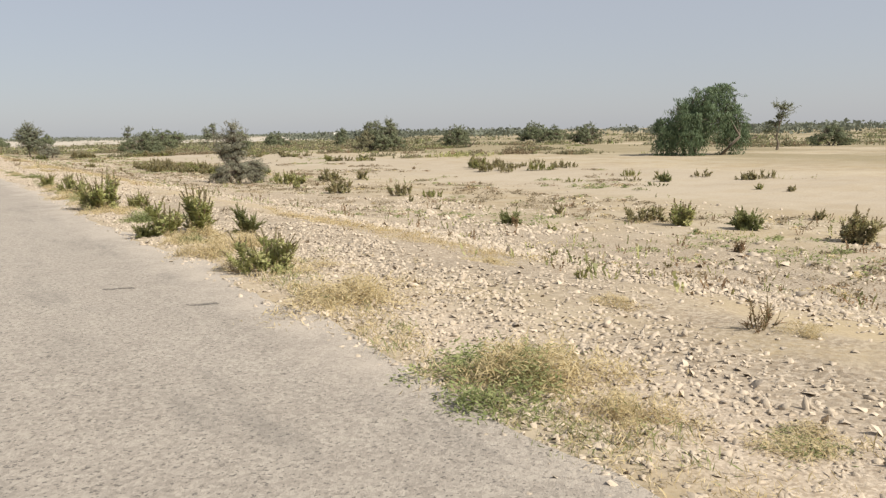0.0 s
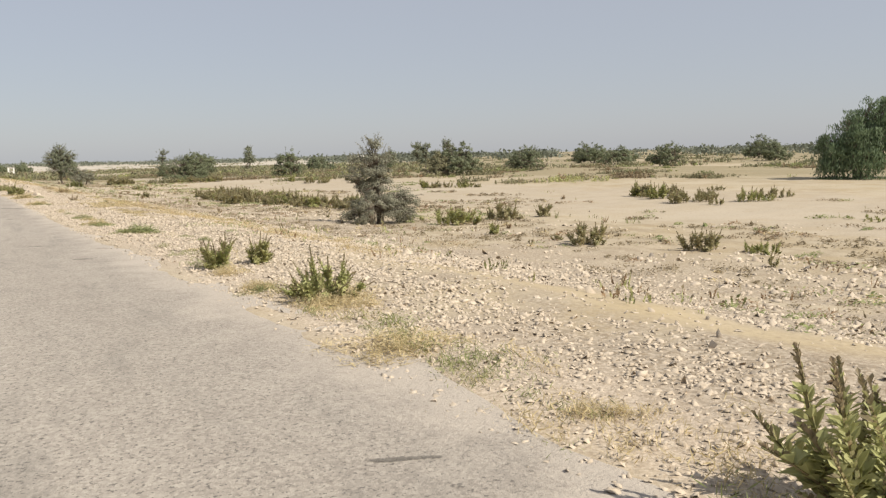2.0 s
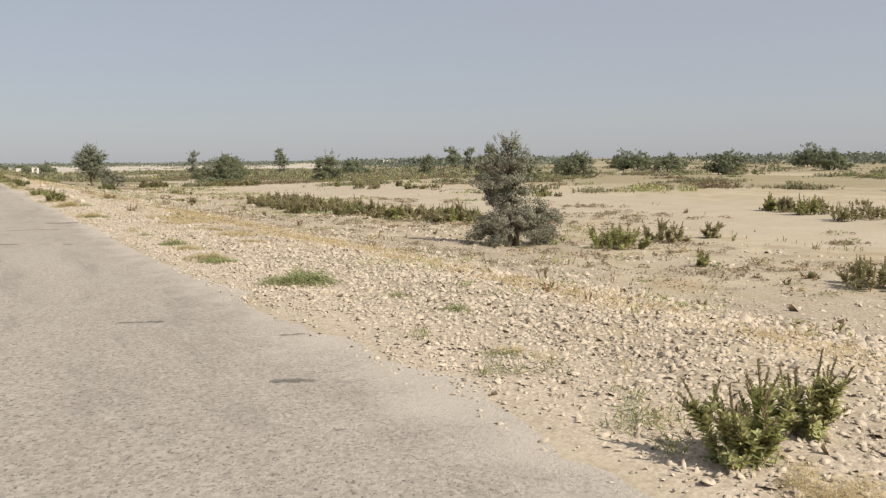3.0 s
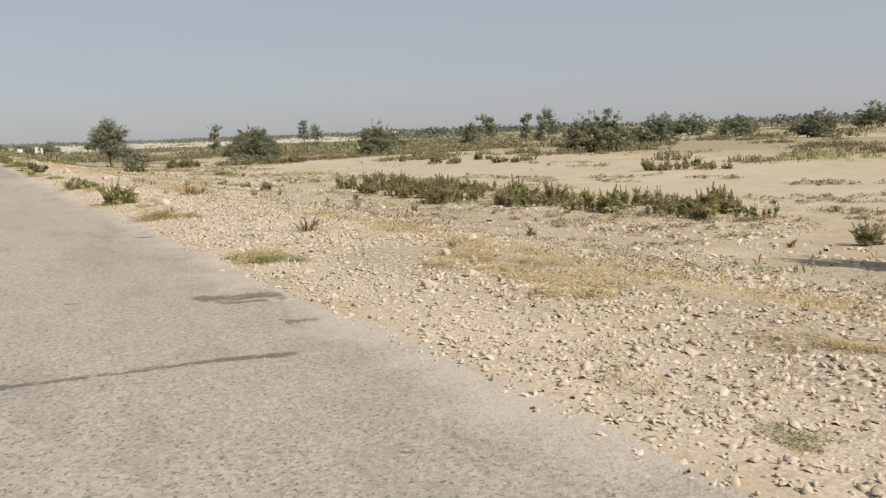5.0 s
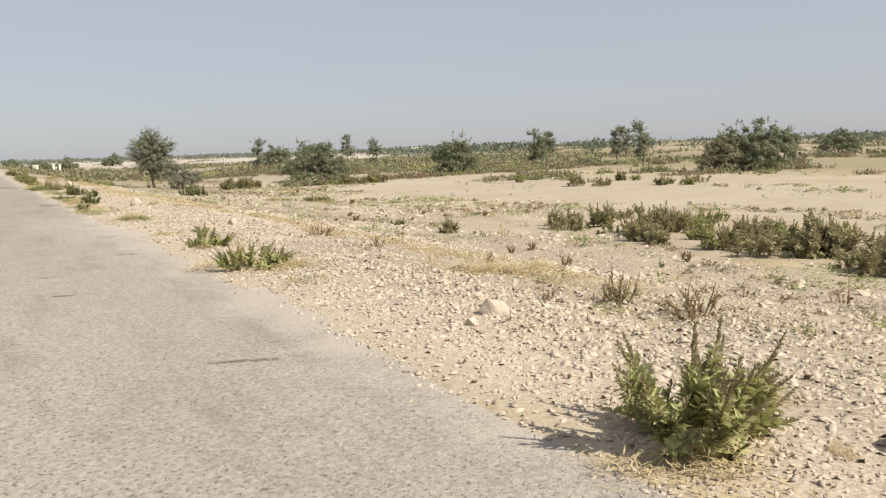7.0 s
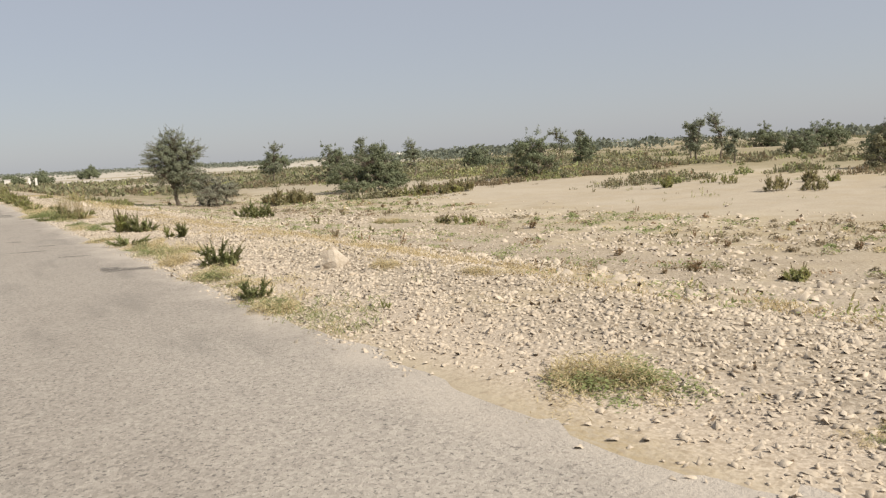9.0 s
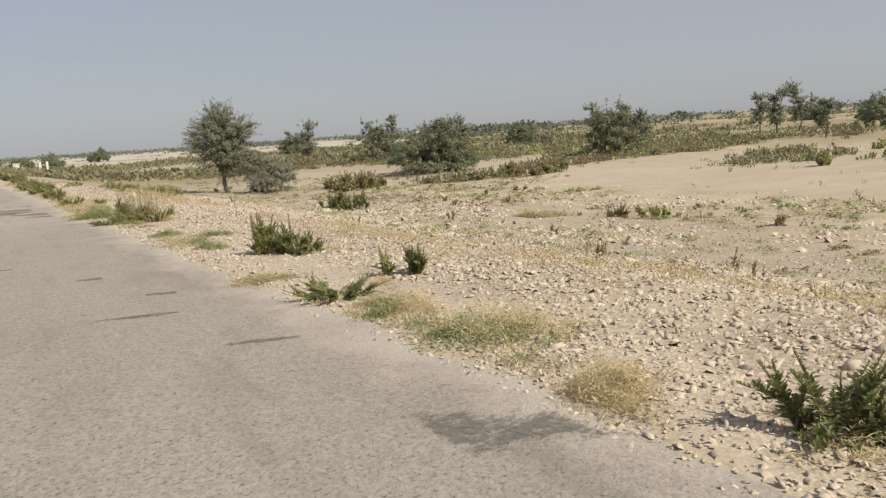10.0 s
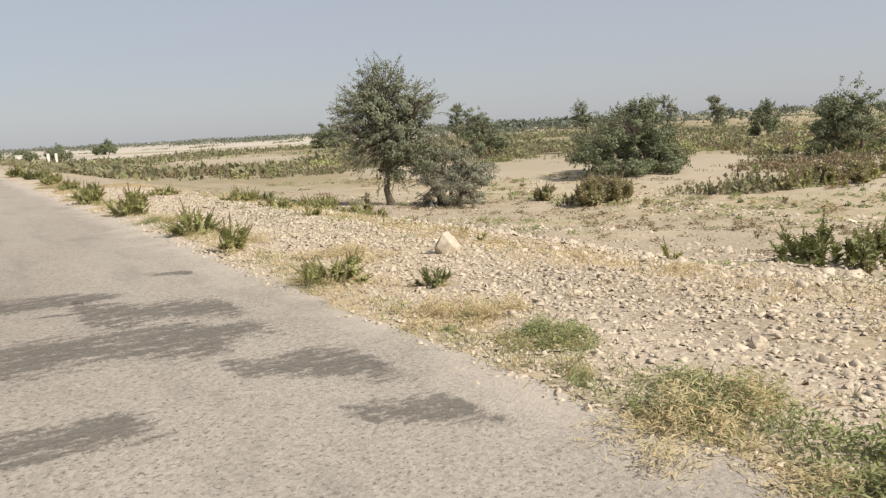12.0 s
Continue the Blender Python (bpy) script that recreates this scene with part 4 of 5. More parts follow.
grass(5.87, 91.8, 0.56, 0.11, "straw")
grass(3.15, 93.8, 1.16, 0.26, "straw")
grass(2.7, 96.0, 0.8, 0.26, "straw")
grass(2.75, 99.6, 0.9, 0.26, "mix")
grass(2.7, 103.3, 0.9, 0.22, "straw")
grass(2.75, 107.0, 0.9, 0.24, "mix")
grass(2.8, 110.5, 1.0, 0.24, "straw")
grass(2.8, 114.5, 1.1, 0.26, "mix")
grass(3.6, 112.5, 0.9, 0.2, "mix")
grass(2.9, 118.5, 1.2, 0.28, "straw")
# ---- single rocks ----
rock(12.65, 19.6, 0.28, 0.15)
rock(9.30, 23.7, 0.18, 0.11)
rock(3.49, 32.6, 0.10, 0.06)
rock(3.12, 39.3, 0.13, 0.06)
rock(2.32, 39.4, 0.07, 0.05)
rock(3.63, 39.4, 0.17, 0.06)
rock(4.05, 40.0, 0.11, 0.08)
rock(4.11, 40.6, 0.11, 0.08)
rock(2.62, 40.7, 0.12, 0.04)
rock(3.07, 43.2, 0.08, 0.05)
rock(3.33, 50.2, 0.35, 0.15)
rock(3.00, 53.2, 0.12, 0.06)
rock(3.37, 53.4, 0.25, 0.13)
rock(5.85, 57.0, 0.12, 0.09)
rock(4.09, 63.0, 0.20, 0.15)
rock(3.77, 71.2, 0.33, 0.25)
rock(3.38, 77.4, 0.11, 0.05)
rock(9.95, 80.3, 0.23, 0.15)
rock(8.48, 80.5, 0.25, 0.17)
rock(3.96, 81.4, 0.10, 0.07)
rock(2.06, 89.2, 0.05, 0.04)
rock(3.43, 89.3, 0.12, 0.08)
rock(4.23, 93.6, 0.29, 0.23)


def stalks_mesh(seed):
    """Bare dry flower stalks with small side twigs."""
    r = np.random.default_rng(seed)
    verts, faces = [], []
    for k in range(46):
        a, q = r.uniform(0, 6.28), r.uniform(0, 0.16)
        foot = Vector((q * math.cos(a), q * math.sin(a), 0))
        top = Vector((foot.x * 2.2 + r.normal(0, 0.12), foot.y * 2.2 + r.normal(0, 0.12), r.uniform(0.5, 0.85)))
        mid = foot.lerp(top, 0.5) + Vector((r.normal(0, 0.015), r.normal(0, 0.015), 0.02))
        tube(verts, faces, [foot, mid, top], [0.004, 0.003, 0.0012], 3)
        for j in range(4):
            p = mid.lerp(top, r.random())
            tube(verts, faces, [p, p + Vector((r.normal(0, 0.05), r.normal(0, 0.05), r.uniform(0.03, 0.1)))], [0.002, 0.001], 3)
    return mesh_of("stalk_spray", verts, faces, [STRAW])


def stalk_shrub(x, y, scale, seed):
    root = thing("dry_stalk_shrub", x, y, gz(x, y) - 0.01, "shrub of bare tan flower stalks above green leaves", "shrub")
    ob = part("stalk_spray", stalks_mesh(seed), None, root, "bare tan flower stalks")
    ob.scale = (scale, scale, scale)
    for k in range(16):
        a = 2.4 * k
        s = part("sprig", SPRIGS["green"][k % 6], None, root)
        s.matrix_basis = Matrix.Translation((0.15 * math.cos(a), 0.15 * math.sin(a), 0)) @ Matrix.Rotation(a, 4, "Z") @ Matrix.Rotation(radians(38 + 4 * (k % 5)), 4, "Y") @ Matrix.Scale(0.35, 4)


stalk_shrub(2.72, 85.85, 0.95, 3)
stalk_shrub(3.0, 85.55, 1.0, 4)


# ---- trees ----
tree(11.0, 107.0, 4.0, 4.55, [
    (0.0, 0.0, 0.6, 0.26, 0.26, 0.22, 2.6), (-0.2, 0.02, 0.66, 0.2, 0.2, 0.12, 1.2), (0.2, -0.1, 0.64, 0.18, 0.2, 0.13, 1.0), (0.0, 0.0, 0.82, 0.17, 0.17, 0.12, 0.9),
    (-0.08, 0.0, 0.4, 0.24, 0.24, 0.17, 1.8), (0.12, -0.1, 0.44, 0.24, 0.22, 0.16, 1.4), (-0.02, 0.0, 0.22, 0.12, 0.12, 0.12, 0.4),
    (0.22, -0.1, 0.3, 0.18, 0.18, 0.12, 0.8), (-0.3, 0.0, 0.52, 0.12, 0.14, 0.1, 0.5)],
    "slender grey-green acacia with feathery open crown", leaf=ACACIA, tips=900, per=34, size=0.04, seed=11, trunks=1, spread=0.14, bare=20, sprays=240)
tree(12.8, 106.2, 3.0, 2.4, dome(np.random.default_rng(2), 9, 0.14, 0.58), "low brownish bush beside the slender acacia", "bush", THORN, 520, 30, 0.036, 0, 5, 12, "bush", spread=0.12)
tree(13.1, 38.75, 2.85, 3.15, [
    (0.0, 0.0, 0.7, 0.31, 0.3, 0.17, 1.9), (-0.2, 0.05, 0.56, 0.16, 0.18, 0.12, 0.9), (0.1, 0.0, 0.58, 0.18, 0.18, 0.12, 0.9), (-0.02, 0.0, 0.9, 0.13, 0.13, 0.09, 0.25),
    (0.0, -0.05, 0.22, 0.36, 0.36, 0.17, 2.4), (0.36, 0.0, 0.26, 0.24, 0.26, 0.16, 1.5), (-0.22, 0.0, 0.12, 0.2, 0.24, 0.1, 0.7), (0.0, 0.0, 0.43, 0.22, 0.22, 0.12, 1.5), (0.36, -0.1, 0.12, 0.2, 0.2, 0.1, 0.8)],
    "two-tiered grey-brown thorn tree reaching to the ground", leaf=THORN, tips=900, per=32, size=0.033, seed=21, trunks=3, spread=0.12, bare=60, sprays=230)
tree(56.5, 44.0, 8.8, 6.5, [
    (-0.32, 0.0, 0.38, 0.13, 0.16, 0.16, 1.3), (-0.17, 0.0, 0.56, 0.16, 0.2, 0.18, 1.8), (0.04, 0.0, 0.7, 0.17, 0.22, 0.16, 2.0), (0.24, 0.0, 0.62, 0.14, 0.2, 0.18, 1.6),
    (0.06, -0.12, 0.46, 0.24, 0.16, 0.16, 1.6), (0.36, -0.02, 0.42, 0.1, 0.16, 0.16, 0.9), (-0.16, -0.12, 0.4, 0.18, 0.16, 0.14, 1.1), (-0.34, -0.05, 0.18, 0.11, 0.14, 0.1, 0.9), (-0.12, -0.16, 0.24, 0.2, 0.12, 0.12, 1.0),
    (0.22, 0.05, 0.88, 0.16, 0.14, 0.08, 0.45), (0.36, 0.05, 0.8, 0.1, 0.12, 0.08, 0.25), (-0.02, 0.0, 0.84, 0.06, 0.08, 0.06, 0.2), (0.3, -0.1, 0.24, 0.14, 0.12, 0.1, 0.6)],
    "broad weeping green tree with drooping branches", leaf=WEEPING, tips=900, per=30, size=0.085, droop=1.5, trunks=5, seed=31, spread=0.24, sprays=120, turn=-34)
tree(24.8, 110.5, 6.2, 3.3, [
    (0.0, 0.0, 0.62, 0.26, 0.24, 0.28, 2.2), (-0.24, 0.0, 0.46, 0.18, 0.2, 0.22, 1.2), (0.24, 0.0, 0.5, 0.2, 0.2, 0.24, 1.4), (-0.4, 0.0, 0.3, 0.1, 0.14, 0.12, 0.5), (0.36, 0.0, 0.24, 0.13, 0.16, 0.18, 0.9), (0.1, -0.1, 0.3, 0.22, 0.16, 0.16, 0.9), (-0.22, -0.12, 0.13, 0.2, 0.18, 0.1, 1.0), (0.16, -0.16, 0.13, 0.22, 0.18, 0.1, 1.1), (0.12, 0.0, 0.85, 0.14, 0.14, 0.1, 0.5)],
    "wide domed olive-green mesquite on sand", leaf=ACACIA_DARK, tips=760, per=30, size=0.06, trunks=4, seed=41, spread=0.19, sprays=160)


def bushy(x, y, w, h, seed, leaf=ACACIA_DARK, label="rounded olive-green thorn bush on the sandy plain", far=1.0):
    tree(x, y, w, h, dome(np.random.default_rng(seed), 9 + seed % 4, 0.16, 0.66), label, leaf=leaf, tips=int(160 + 56 * w / far), per=30 if w > 6 and far < 1.2 else 20, size=0.08 * far, trunks=3, seed=seed, spread=0.2 * far, sprays=40, group="thorn bushes on the plain")


def spindly(x, y, w, h, seed, far=1.0):
    r = np.random.default_rng(seed)
    blobs = [(r.normal(0, 0.12), r.normal(0, 0.12), 0.35 + 0.13 * k + r.normal(0, 0.03), r.uniform(0.14, 0.34), r.uniform(0.14, 0.3), r.uniform(0.06, 0.12), 1.0) for k in range(5)]
    tree(x, y, w, h, blobs, "thin spindly tree with sparse tufted crown", leaf=ACACIA, tips=170, per=18, size=0.07 * far, seed=seed, spread=0.17 * far, group="spindly trees on the plain")


bushy(37.5, 108.1, 4.8, 4.2, 51)
bushy(48.3, 85.2, 7.2, 4.1, 52, label="wide grey-green thorn thicket on the plain")
bushy(46.2, 86.0, 4.0, 3.2, 67, leaf=SCRUB, label="brownish leafless thicket beside green bushes")
bushy(33.1, 133.4, 5.6, 4.3, 53)
bushy(53.7, 203.0, 7.4, 4.4, 69, far=1.5)
bushy(88.0, 50.0, 4.8, 3.0, 70)
bushy(26.4, 112.5, 4.2, 2.9, 54)
bushy(67.0, 96.5, 5.6, 4.0, 55)
bushy(88.0, 90.0, 6.6, 3.9, 56)
bushy(98.0, 109.0, 7.5, 3.6, 57, far=1.3)
bushy(56.0, 140.0, 6.0, 3.2, 58, far=1.3)
bushy(65.6, 132.0, 3.8, 3.6, 59)
bushy(78.0, 112.0, 5.5, 3.0, 60)
bushy(110.0, 128.0, 8.0, 4.4, 61, far=1.5)
bushy(120.0, 95.0, 7.0, 4.6, 62, far=1.5)
bushy(150.0, 118.0, 9.0, 5.2, 63, far=1.7)
bushy(17.4, 238.5, 4.8, 3.5, 64, far=1.6)
bushy(12.6, 246.0, 5.5, 2.4, 83, far=1.8)
bushy(7.4, 252.0, 4.5, 2.8, 84, far=1.8)
bushy(36.0, 300.0, 7.0, 4.0, 65, far=2.0)
bushy(92.0, 66.0, 6.0, 3.6, 66)
bushy(128.0, 150.0, 8.0, 4.4, 68, far=1.6)
spindly(29.2, 139.8, 3.2, 4.2, 71)
spindly(60.0, 111.0, 2.2, 4.2, 72)
spindly(58.5, 105.8, 2.0, 3.2, 73)
spindly(65.4, 112.5, 3.2, 5.0, 74)
spindly(69.0, 119.0, 3.4, 4.2, 75)
spindly(72.0, 46.5, 3.2, 5.2, 76)
spindly(51.0, 162.0, 3.6, 5.2, 77, 1.3)
spindly(39.3, 128.5, 2.8, 3.7, 78)
spindly(94.0, 168.0, 5.0, 5.0, 79, 1.5)
spindly(82.0, 150.0, 3.4, 4.6, 80, 1.4)


# ---- scrub and far woods ----
def fingers_mesh(name, x, y, wide, tall, shoots, leaves, materials, index, tip, r, fat=0.09, tips=0.7, stray=0.7):
    """Low bushes of upright shoots: each shoot a row of pointed leaves that ends in a tip of its own colour."""
    n = len(x)
    a, q = r.uniform(0, 2 * math.pi, (n, shoots)), np.sqrt(r.random((n, shoots)))
    ox, oy = q * np.cos(a) * wide[:, None] * 0.5, q * np.sin(a) * wide[:, None] * 0.5
    length = tall[:, None] * r.uniform(0.5, 1.1, (n, shoots)) * (1 - 0.35 * q * q)
    way = np.stack([ox * 0.9 / wide[:, None] + r.normal(0, 0.12, (n, shoots)), oy * 0.9 / wide[:, None] + r.normal(0, 0.12, (n, shoots)), np.ones((n, shoots))], -1)
    foot = np.stack([x[:, None] + ox, y[:, None] + oy, ground_z(x[:, None] + ox, y[:, None] + oy)], -1)
    t = (np.arange(leaves) + 0.55) / leaves
    along = length[:, :, None, None] * t[None, None, :, None]
    c = (foot[:, :, None, :] + way[:, :, None, :] * along).reshape(-1, 3)
    k = len(c)
    d = np.repeat(way.reshape(-1, 3), leaves, 0) + r.normal(0, stray, (k, 3))
    d /= np.linalg.norm(d, axis=1)[:, None]
    out = np.stack([ox / wide[:, None], oy / wide[:, None], np.full((n, shoots), 0.6)], -1).reshape(-1, 3)
    s = np.cross(d, np.repeat(out, leaves, 0) + r.normal(0, 0.3, (k, 3)))
    s /= np.linalg.norm(s, axis=1)[:, None]
    ln = np.repeat((length / leaves).ravel(), leaves)[:, None] * r.uniform(0.7, 1.2, (k, 1))
    across = (np.repeat(np.repeat(fat * np.sqrt(tall), shoots), leaves) * r.uniform(0.5, 1.1, k))[:, None]
    index = np.repeat(np.repeat(index, shoots), leaves)
    top = (np.arange(k) % leaves == leaves - 1) & (r.random(k) < tips)
    return quads_mesh(name, c, d * ln, s * across, materials, np.where(top, tip, index))


RIM_Y = (-50, 40, 54, 58, 62, 70, 79, 88, 95, 100, 104, 108, 113, 125, 400)
RIM_X = (60, 57, 50, 36, 31, 34.5, 32, 28.5, 25.5, 21, 13.5, 9.5, 7, 5, 4.5)


def scrub_places(n, near, r):
    """Places of low bushes, drawn together into ragged masses with sand between them."""
    masses = 330 if near else 520
    a = r.uniform(0.0, 1.45, 6000)
    d = (14 + 95 * r.random(6000) ** 0.75) if near else (95 + 260 * r.random(6000))
    cx, cy = d * np.sin(a), 30 + d * np.cos(a)
    if near:
        cy = np.where(r.random(6000) < 0.5, cy + 52, cy)
        # the thick growth past the end of the sandy track
        cx[::3], cy[::3] = r.uniform(4, 60, 2000), r.uniform(103, 150, 2000)
    else:
        cx[::2], cy[::2] = r.uniform(3, 90, 3000), r.uniform(135, 225, 3000)
    rim = np.interp(cy, RIM_Y, RIM_X)
    keep = cx > rim + 1.0
    # bare pale fields between the bands of scrub
    keep &= ~((cy > 225) & (cy < 320) & (cx < 120) & (vnoise(cx * 0.02, cy * 0.03, 34) < 0.5))
    keep &= ~((cy > 156) & (cy < 172) & (cx > 14) & (vnoise(cx * 0.03, cy * 0.02, 35) < 0.3))
    keep &= vnoise(cx * 0.045, cy * 0.05, 31) + 0.6 * vnoise(cx * 0.15, cy * 0.15, 32) > (0.0 if near else -0.2)
    cx, cy = cx[keep][:masses], cy[keep][:masses]
    reach = r.gamma(3.0, 0.55, masses).clip(0.6, 3.6) * (1 if near else 2.4)
    pick = r.choice(len(cx), n, p=reach[: len(cx)] ** 1.6 / (reach[: len(cx)] ** 1.6).sum())
    off = r.normal(0, 0.46, (n, 2))
    x, y = cx[pick] + off[:, 0] * reach[pick] * 1.5, cy[pick] + off[:, 1] * reach[pick]
    size = np.exp(-0.5 * (off ** 2).sum(1) / 0.45) * (0.7 + 0.6 * r.random(len(cx))[pick])
    keep = x > np.interp(y, RIM_Y, RIM_X)
    return x[keep], y[keep], size[keep], pick[keep]


def build_scrub():
    r = np.random.default_rng(91)
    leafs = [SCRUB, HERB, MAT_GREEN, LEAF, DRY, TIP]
    x, y, size, pick = scrub_places(7200, True, r)
    n = len(x)
    wide = r.gamma(4.0, 0.15, n).clip(0.2, 1.1)
    tall = (r.uniform(0.3, 0.68, n) * size).clip(0.1, 0.8)
    kind = np.where(r.random(n) < 0.15, r.integers(0, 5, n), r.choice(4, 1200, p=(0.46, 0.28, 0.18, 0.08))[pick])
    me = fingers_mesh("scrub", x, y, wide, tall, 9, 5, leafs, kind, 5, r, 0.095, 0.3)
    tagged(new("scrub", me), "ragged olive scrub with brown shoot tips on sand", "scrub", kind="stuff")
    x, y, size, pick = scrub_places(8500, False, r)
    n = len(x)
    wide, tall = r.uniform(0.8, 2.6, n), (r.uniform(0.4, 1.0, n) * size).clip(0.12, 0.9)
    me = fingers_mesh("far_scrub", x, y, wide, tall, 6, 2, leafs, r.choice(4, n, p=(0.5, 0.3, 0.17, 0.03)), 0, r, 0.2)
    tagged(new("far_scrub", me), "distant bands of low olive-brown scrub", "scrub", kind="stuff")


build_scrub()


def build_plain_cover():
    """Low mats of dead grass and grey herbs over the sand between road and track."""
    r = np.random.default_rng(93)
    n, per = 11500, 36
    x, y = r.uniform(4.2, 36, n), r.uniform(2, 125, n)
    m = vnoise(x * 0.22, y * 0.15, 51) + 0.9 * vnoise(x * 0.7, y * 0.45, 52)
    bare = np.interp(x, (4, 7, 17, 22, 30, 36), (0.4, -0.02, 0.0, 0.75, 1.1, 0.7))
    keep = m > bare - np.interp(y, (60, 70, 110, 125), (0.0, 0.3, 0.3, 0.0)) * (x < 20)
    x, y = x[keep], y[keep]
    n = len(x)
    wide, tall = r.gamma(3.5, 0.085, n).clip(0.1, 0.75), r.uniform(0.03, 0.1, n) * np.interp(x, (4, 20), (0.8, 1.5))
    q = r.normal(0, 0.4, (n, per, 2))
    hump = np.exp(-1.5 * (q ** 2).sum(-1))
    c = np.stack([x[:, None] + q[:, :, 0] * wide[:, None] * 1.25, y[:, None] + q[:, :, 1] * wide[:, None], ground_z(x, y)[:, None] + 0.008 + r.random((n, per)) * hump * tall[:, None]], -1).reshape(-1, 3)
    d = r.normal(0, 1, (n * per, 3))
    d[:, 2] = np.abs(d[:, 2]) * 0.5
    d /= np.linalg.norm(d, axis=1)[:, None]
    s = np.cross(d, r.normal(0, 0.6, (n * per, 3)) + np.array([0, -0.3, 1]))
    s /= np.linalg.norm(s, axis=1)[:, None]
    ln = (np.repeat((0.016 + tall * 0.2) * np.interp(x, (5, 15), (0.8, 1.3)), per) * r.uniform(0.5, 1.3, n * per))[:, None]
    kind = np.where(r.random(n) < 0.3, r.integers(0, 4, n), np.where(vnoise(x * 0.3, y * 0.2, 54) > np.where(y > 66, -0.25, 0.3), 1, 3))
    me = quads_mesh("herb_mats", c, d * ln, s * ln * 0.36, [STRAW, MAT_GREEN, DRY, HERB], np.repeat(kind, per))
    tagged(new("herb_mats", me), "low grey-olive herb mats and dead grass on sand", "grass", kind="stuff")
    # tiny upright shoots
    n = 7000
    x, y = r.uniform(5, 34, n), r.uniform(4, 112, n)
    keep = vnoise(x * 0.3, y * 0.2, 55) + 0.9 * vnoise(x * 1.1, y * 0.8, 56) > np.interp(x, (5, 9, 18, 23, 34), (0.75, 0.5, 0.5, 1.05, 1.0))
    x, y = x[keep], y[keep]
    n = len(x)
    tall = r.gamma(4.0, 0.04, n).clip(0.06, 0.34)
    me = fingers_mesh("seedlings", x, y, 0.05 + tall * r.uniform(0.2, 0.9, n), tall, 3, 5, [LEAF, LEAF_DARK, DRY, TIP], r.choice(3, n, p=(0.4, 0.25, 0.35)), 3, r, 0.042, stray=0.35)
    tagged(new("seedlings", me), "tiny upright brown-tipped weed shoots on the sand", "weeds", kind="stuff")


build_plain_cover()


def build_verge():
    """The ragged fringe of half-dry grass where the asphalt ends."""
    r = np.random.default_rng(96)
    n, per = 4200, 34
    y = r.uniform(0, 112, n)
    x = road_edge(y) + r.gamma(1.6, 0.2, n)
    rich = np.interp(y, (0, 22, 26, 64, 68, 76, 78, 84, 86, 112), (0.3, 0.25, -0.6, -0.6, 0.3, 0.3, -0.3, -0.3, 0.3, 0.4))
    keep = vnoise(x * 0.9, y * 0.55, 61) + 0.6 * vnoise(x * 2.2, y * 1.9, 62) + rich > 0.12
    x, y = x[keep], y[keep]
    n = len(x)
    wide, tall = r.uniform(0.05, 0.16, n), r.uniform(0.02, 0.09, n)
    q = r.normal(0, 0.55, (n, per, 2))
    c = np.stack([x[:, None] + q[:, :, 0] * wide[:, None], y[:, None] + q[:, :, 1] * wide[:, None], ground_z(x, y)[:, None] + r.random((n, per)) * tall[:, None]], -1).reshape(-1, 3)
    d = r.normal(0, 0.8, (n * per, 3))
    d[:, 2] = np.abs(d[:, 2]) + 0.25
    d /= np.linalg.norm(d, axis=1)[:, None]
    s = np.cross(d, r.normal(0, 1, (n * per, 3)))
    s /= np.linalg.norm(s, axis=1)[:, None]
    ln = (np.repeat(0.011 + tall * 0.24, per) * r.uniform(0.5, 1.3, n * per))[:, None]
    kind = np.where(vnoise(x * 0.8, y * 0.8, 63) + r.normal(0, 0.4, n) > 0.15, 1, 0)
    me = quads_mesh("verge_grass", c, d * ln, s * ln * 0.1, [STRAW, MAT_GREEN], np.repeat(kind, per))
    tagged(new("verge_grass", me), "ragged fringe of half-dry grass along the asphalt edge", "grass", kind="stuff")


build_verge()


def build_ditch_grass():
    """Short golden dead grass in the hollow at the foot of the bank."""
    r = np.random.default_rng(97)
    n, per = 6800, 26
    y = r.uniform(2, 116, n)
    rich = np.interp(y, (0, 30, 34, 42, 46, 53, 56, 60, 64, 68, 76, 86, 90, 100), (0.0, 0.0, 0.35, 0.35, 0.0, 0.0, 0.35, 0.2, 0.0, 0.25, 0.2, 0.1, 0.3, 0.2))
    x = 5.25 + 0.5 * vnoise(0 * y, y * 0.06, 72) + r.normal(0, 0.46, n) * (1 + rich)
    keep = vnoise(x * 0.7, y * 0.22, 73) + 0.5 * vnoise(x * 1.9, y * 0.9, 74) > 0.22 - rich
    x, y = x[keep], y[keep]
    n = len(x)
    wide, tall = r.uniform(0.08, 0.24, n), r.uniform(0.02, 0.07, n)
    q = r.normal(0, 0.5, (n, per, 2))
    c = np.stack([x[:, None] + q[:, :, 0] * wide[:, None], y[:, None] + q[:, :, 1] * wide[:, None], ground_z(x, y)[:, None] + r.random((n, per)) * tall[:, None]], -1).reshape(-1, 3)
    d = r.normal(0, 0.8, (n * per, 3))
    d[:, 2] = np.abs(d[:, 2]) + 0.3
    d /= np.linalg.norm(d, axis=1)[:, None]
    s = np.cross(d, r.normal(0, 1, (n * per, 3)))
    s /= np.linalg.norm(s, axis=1)[:, None]
    ln = (np.repeat(0.012 + tall * 0.24, per) * r.uniform(0.5, 1.3, n * per))[:, None]
    me = quads_mesh("ditch_grass", c, d * ln, s * ln * 0.13, [GOLD, STRAW], np.repeat((r.random(n) < 0.25).astype(int), per))
    tagged(new("ditch_grass", me), "short golden dead grass along the foot of the bank", "grass", kind="stuff")


build_ditch_grass()


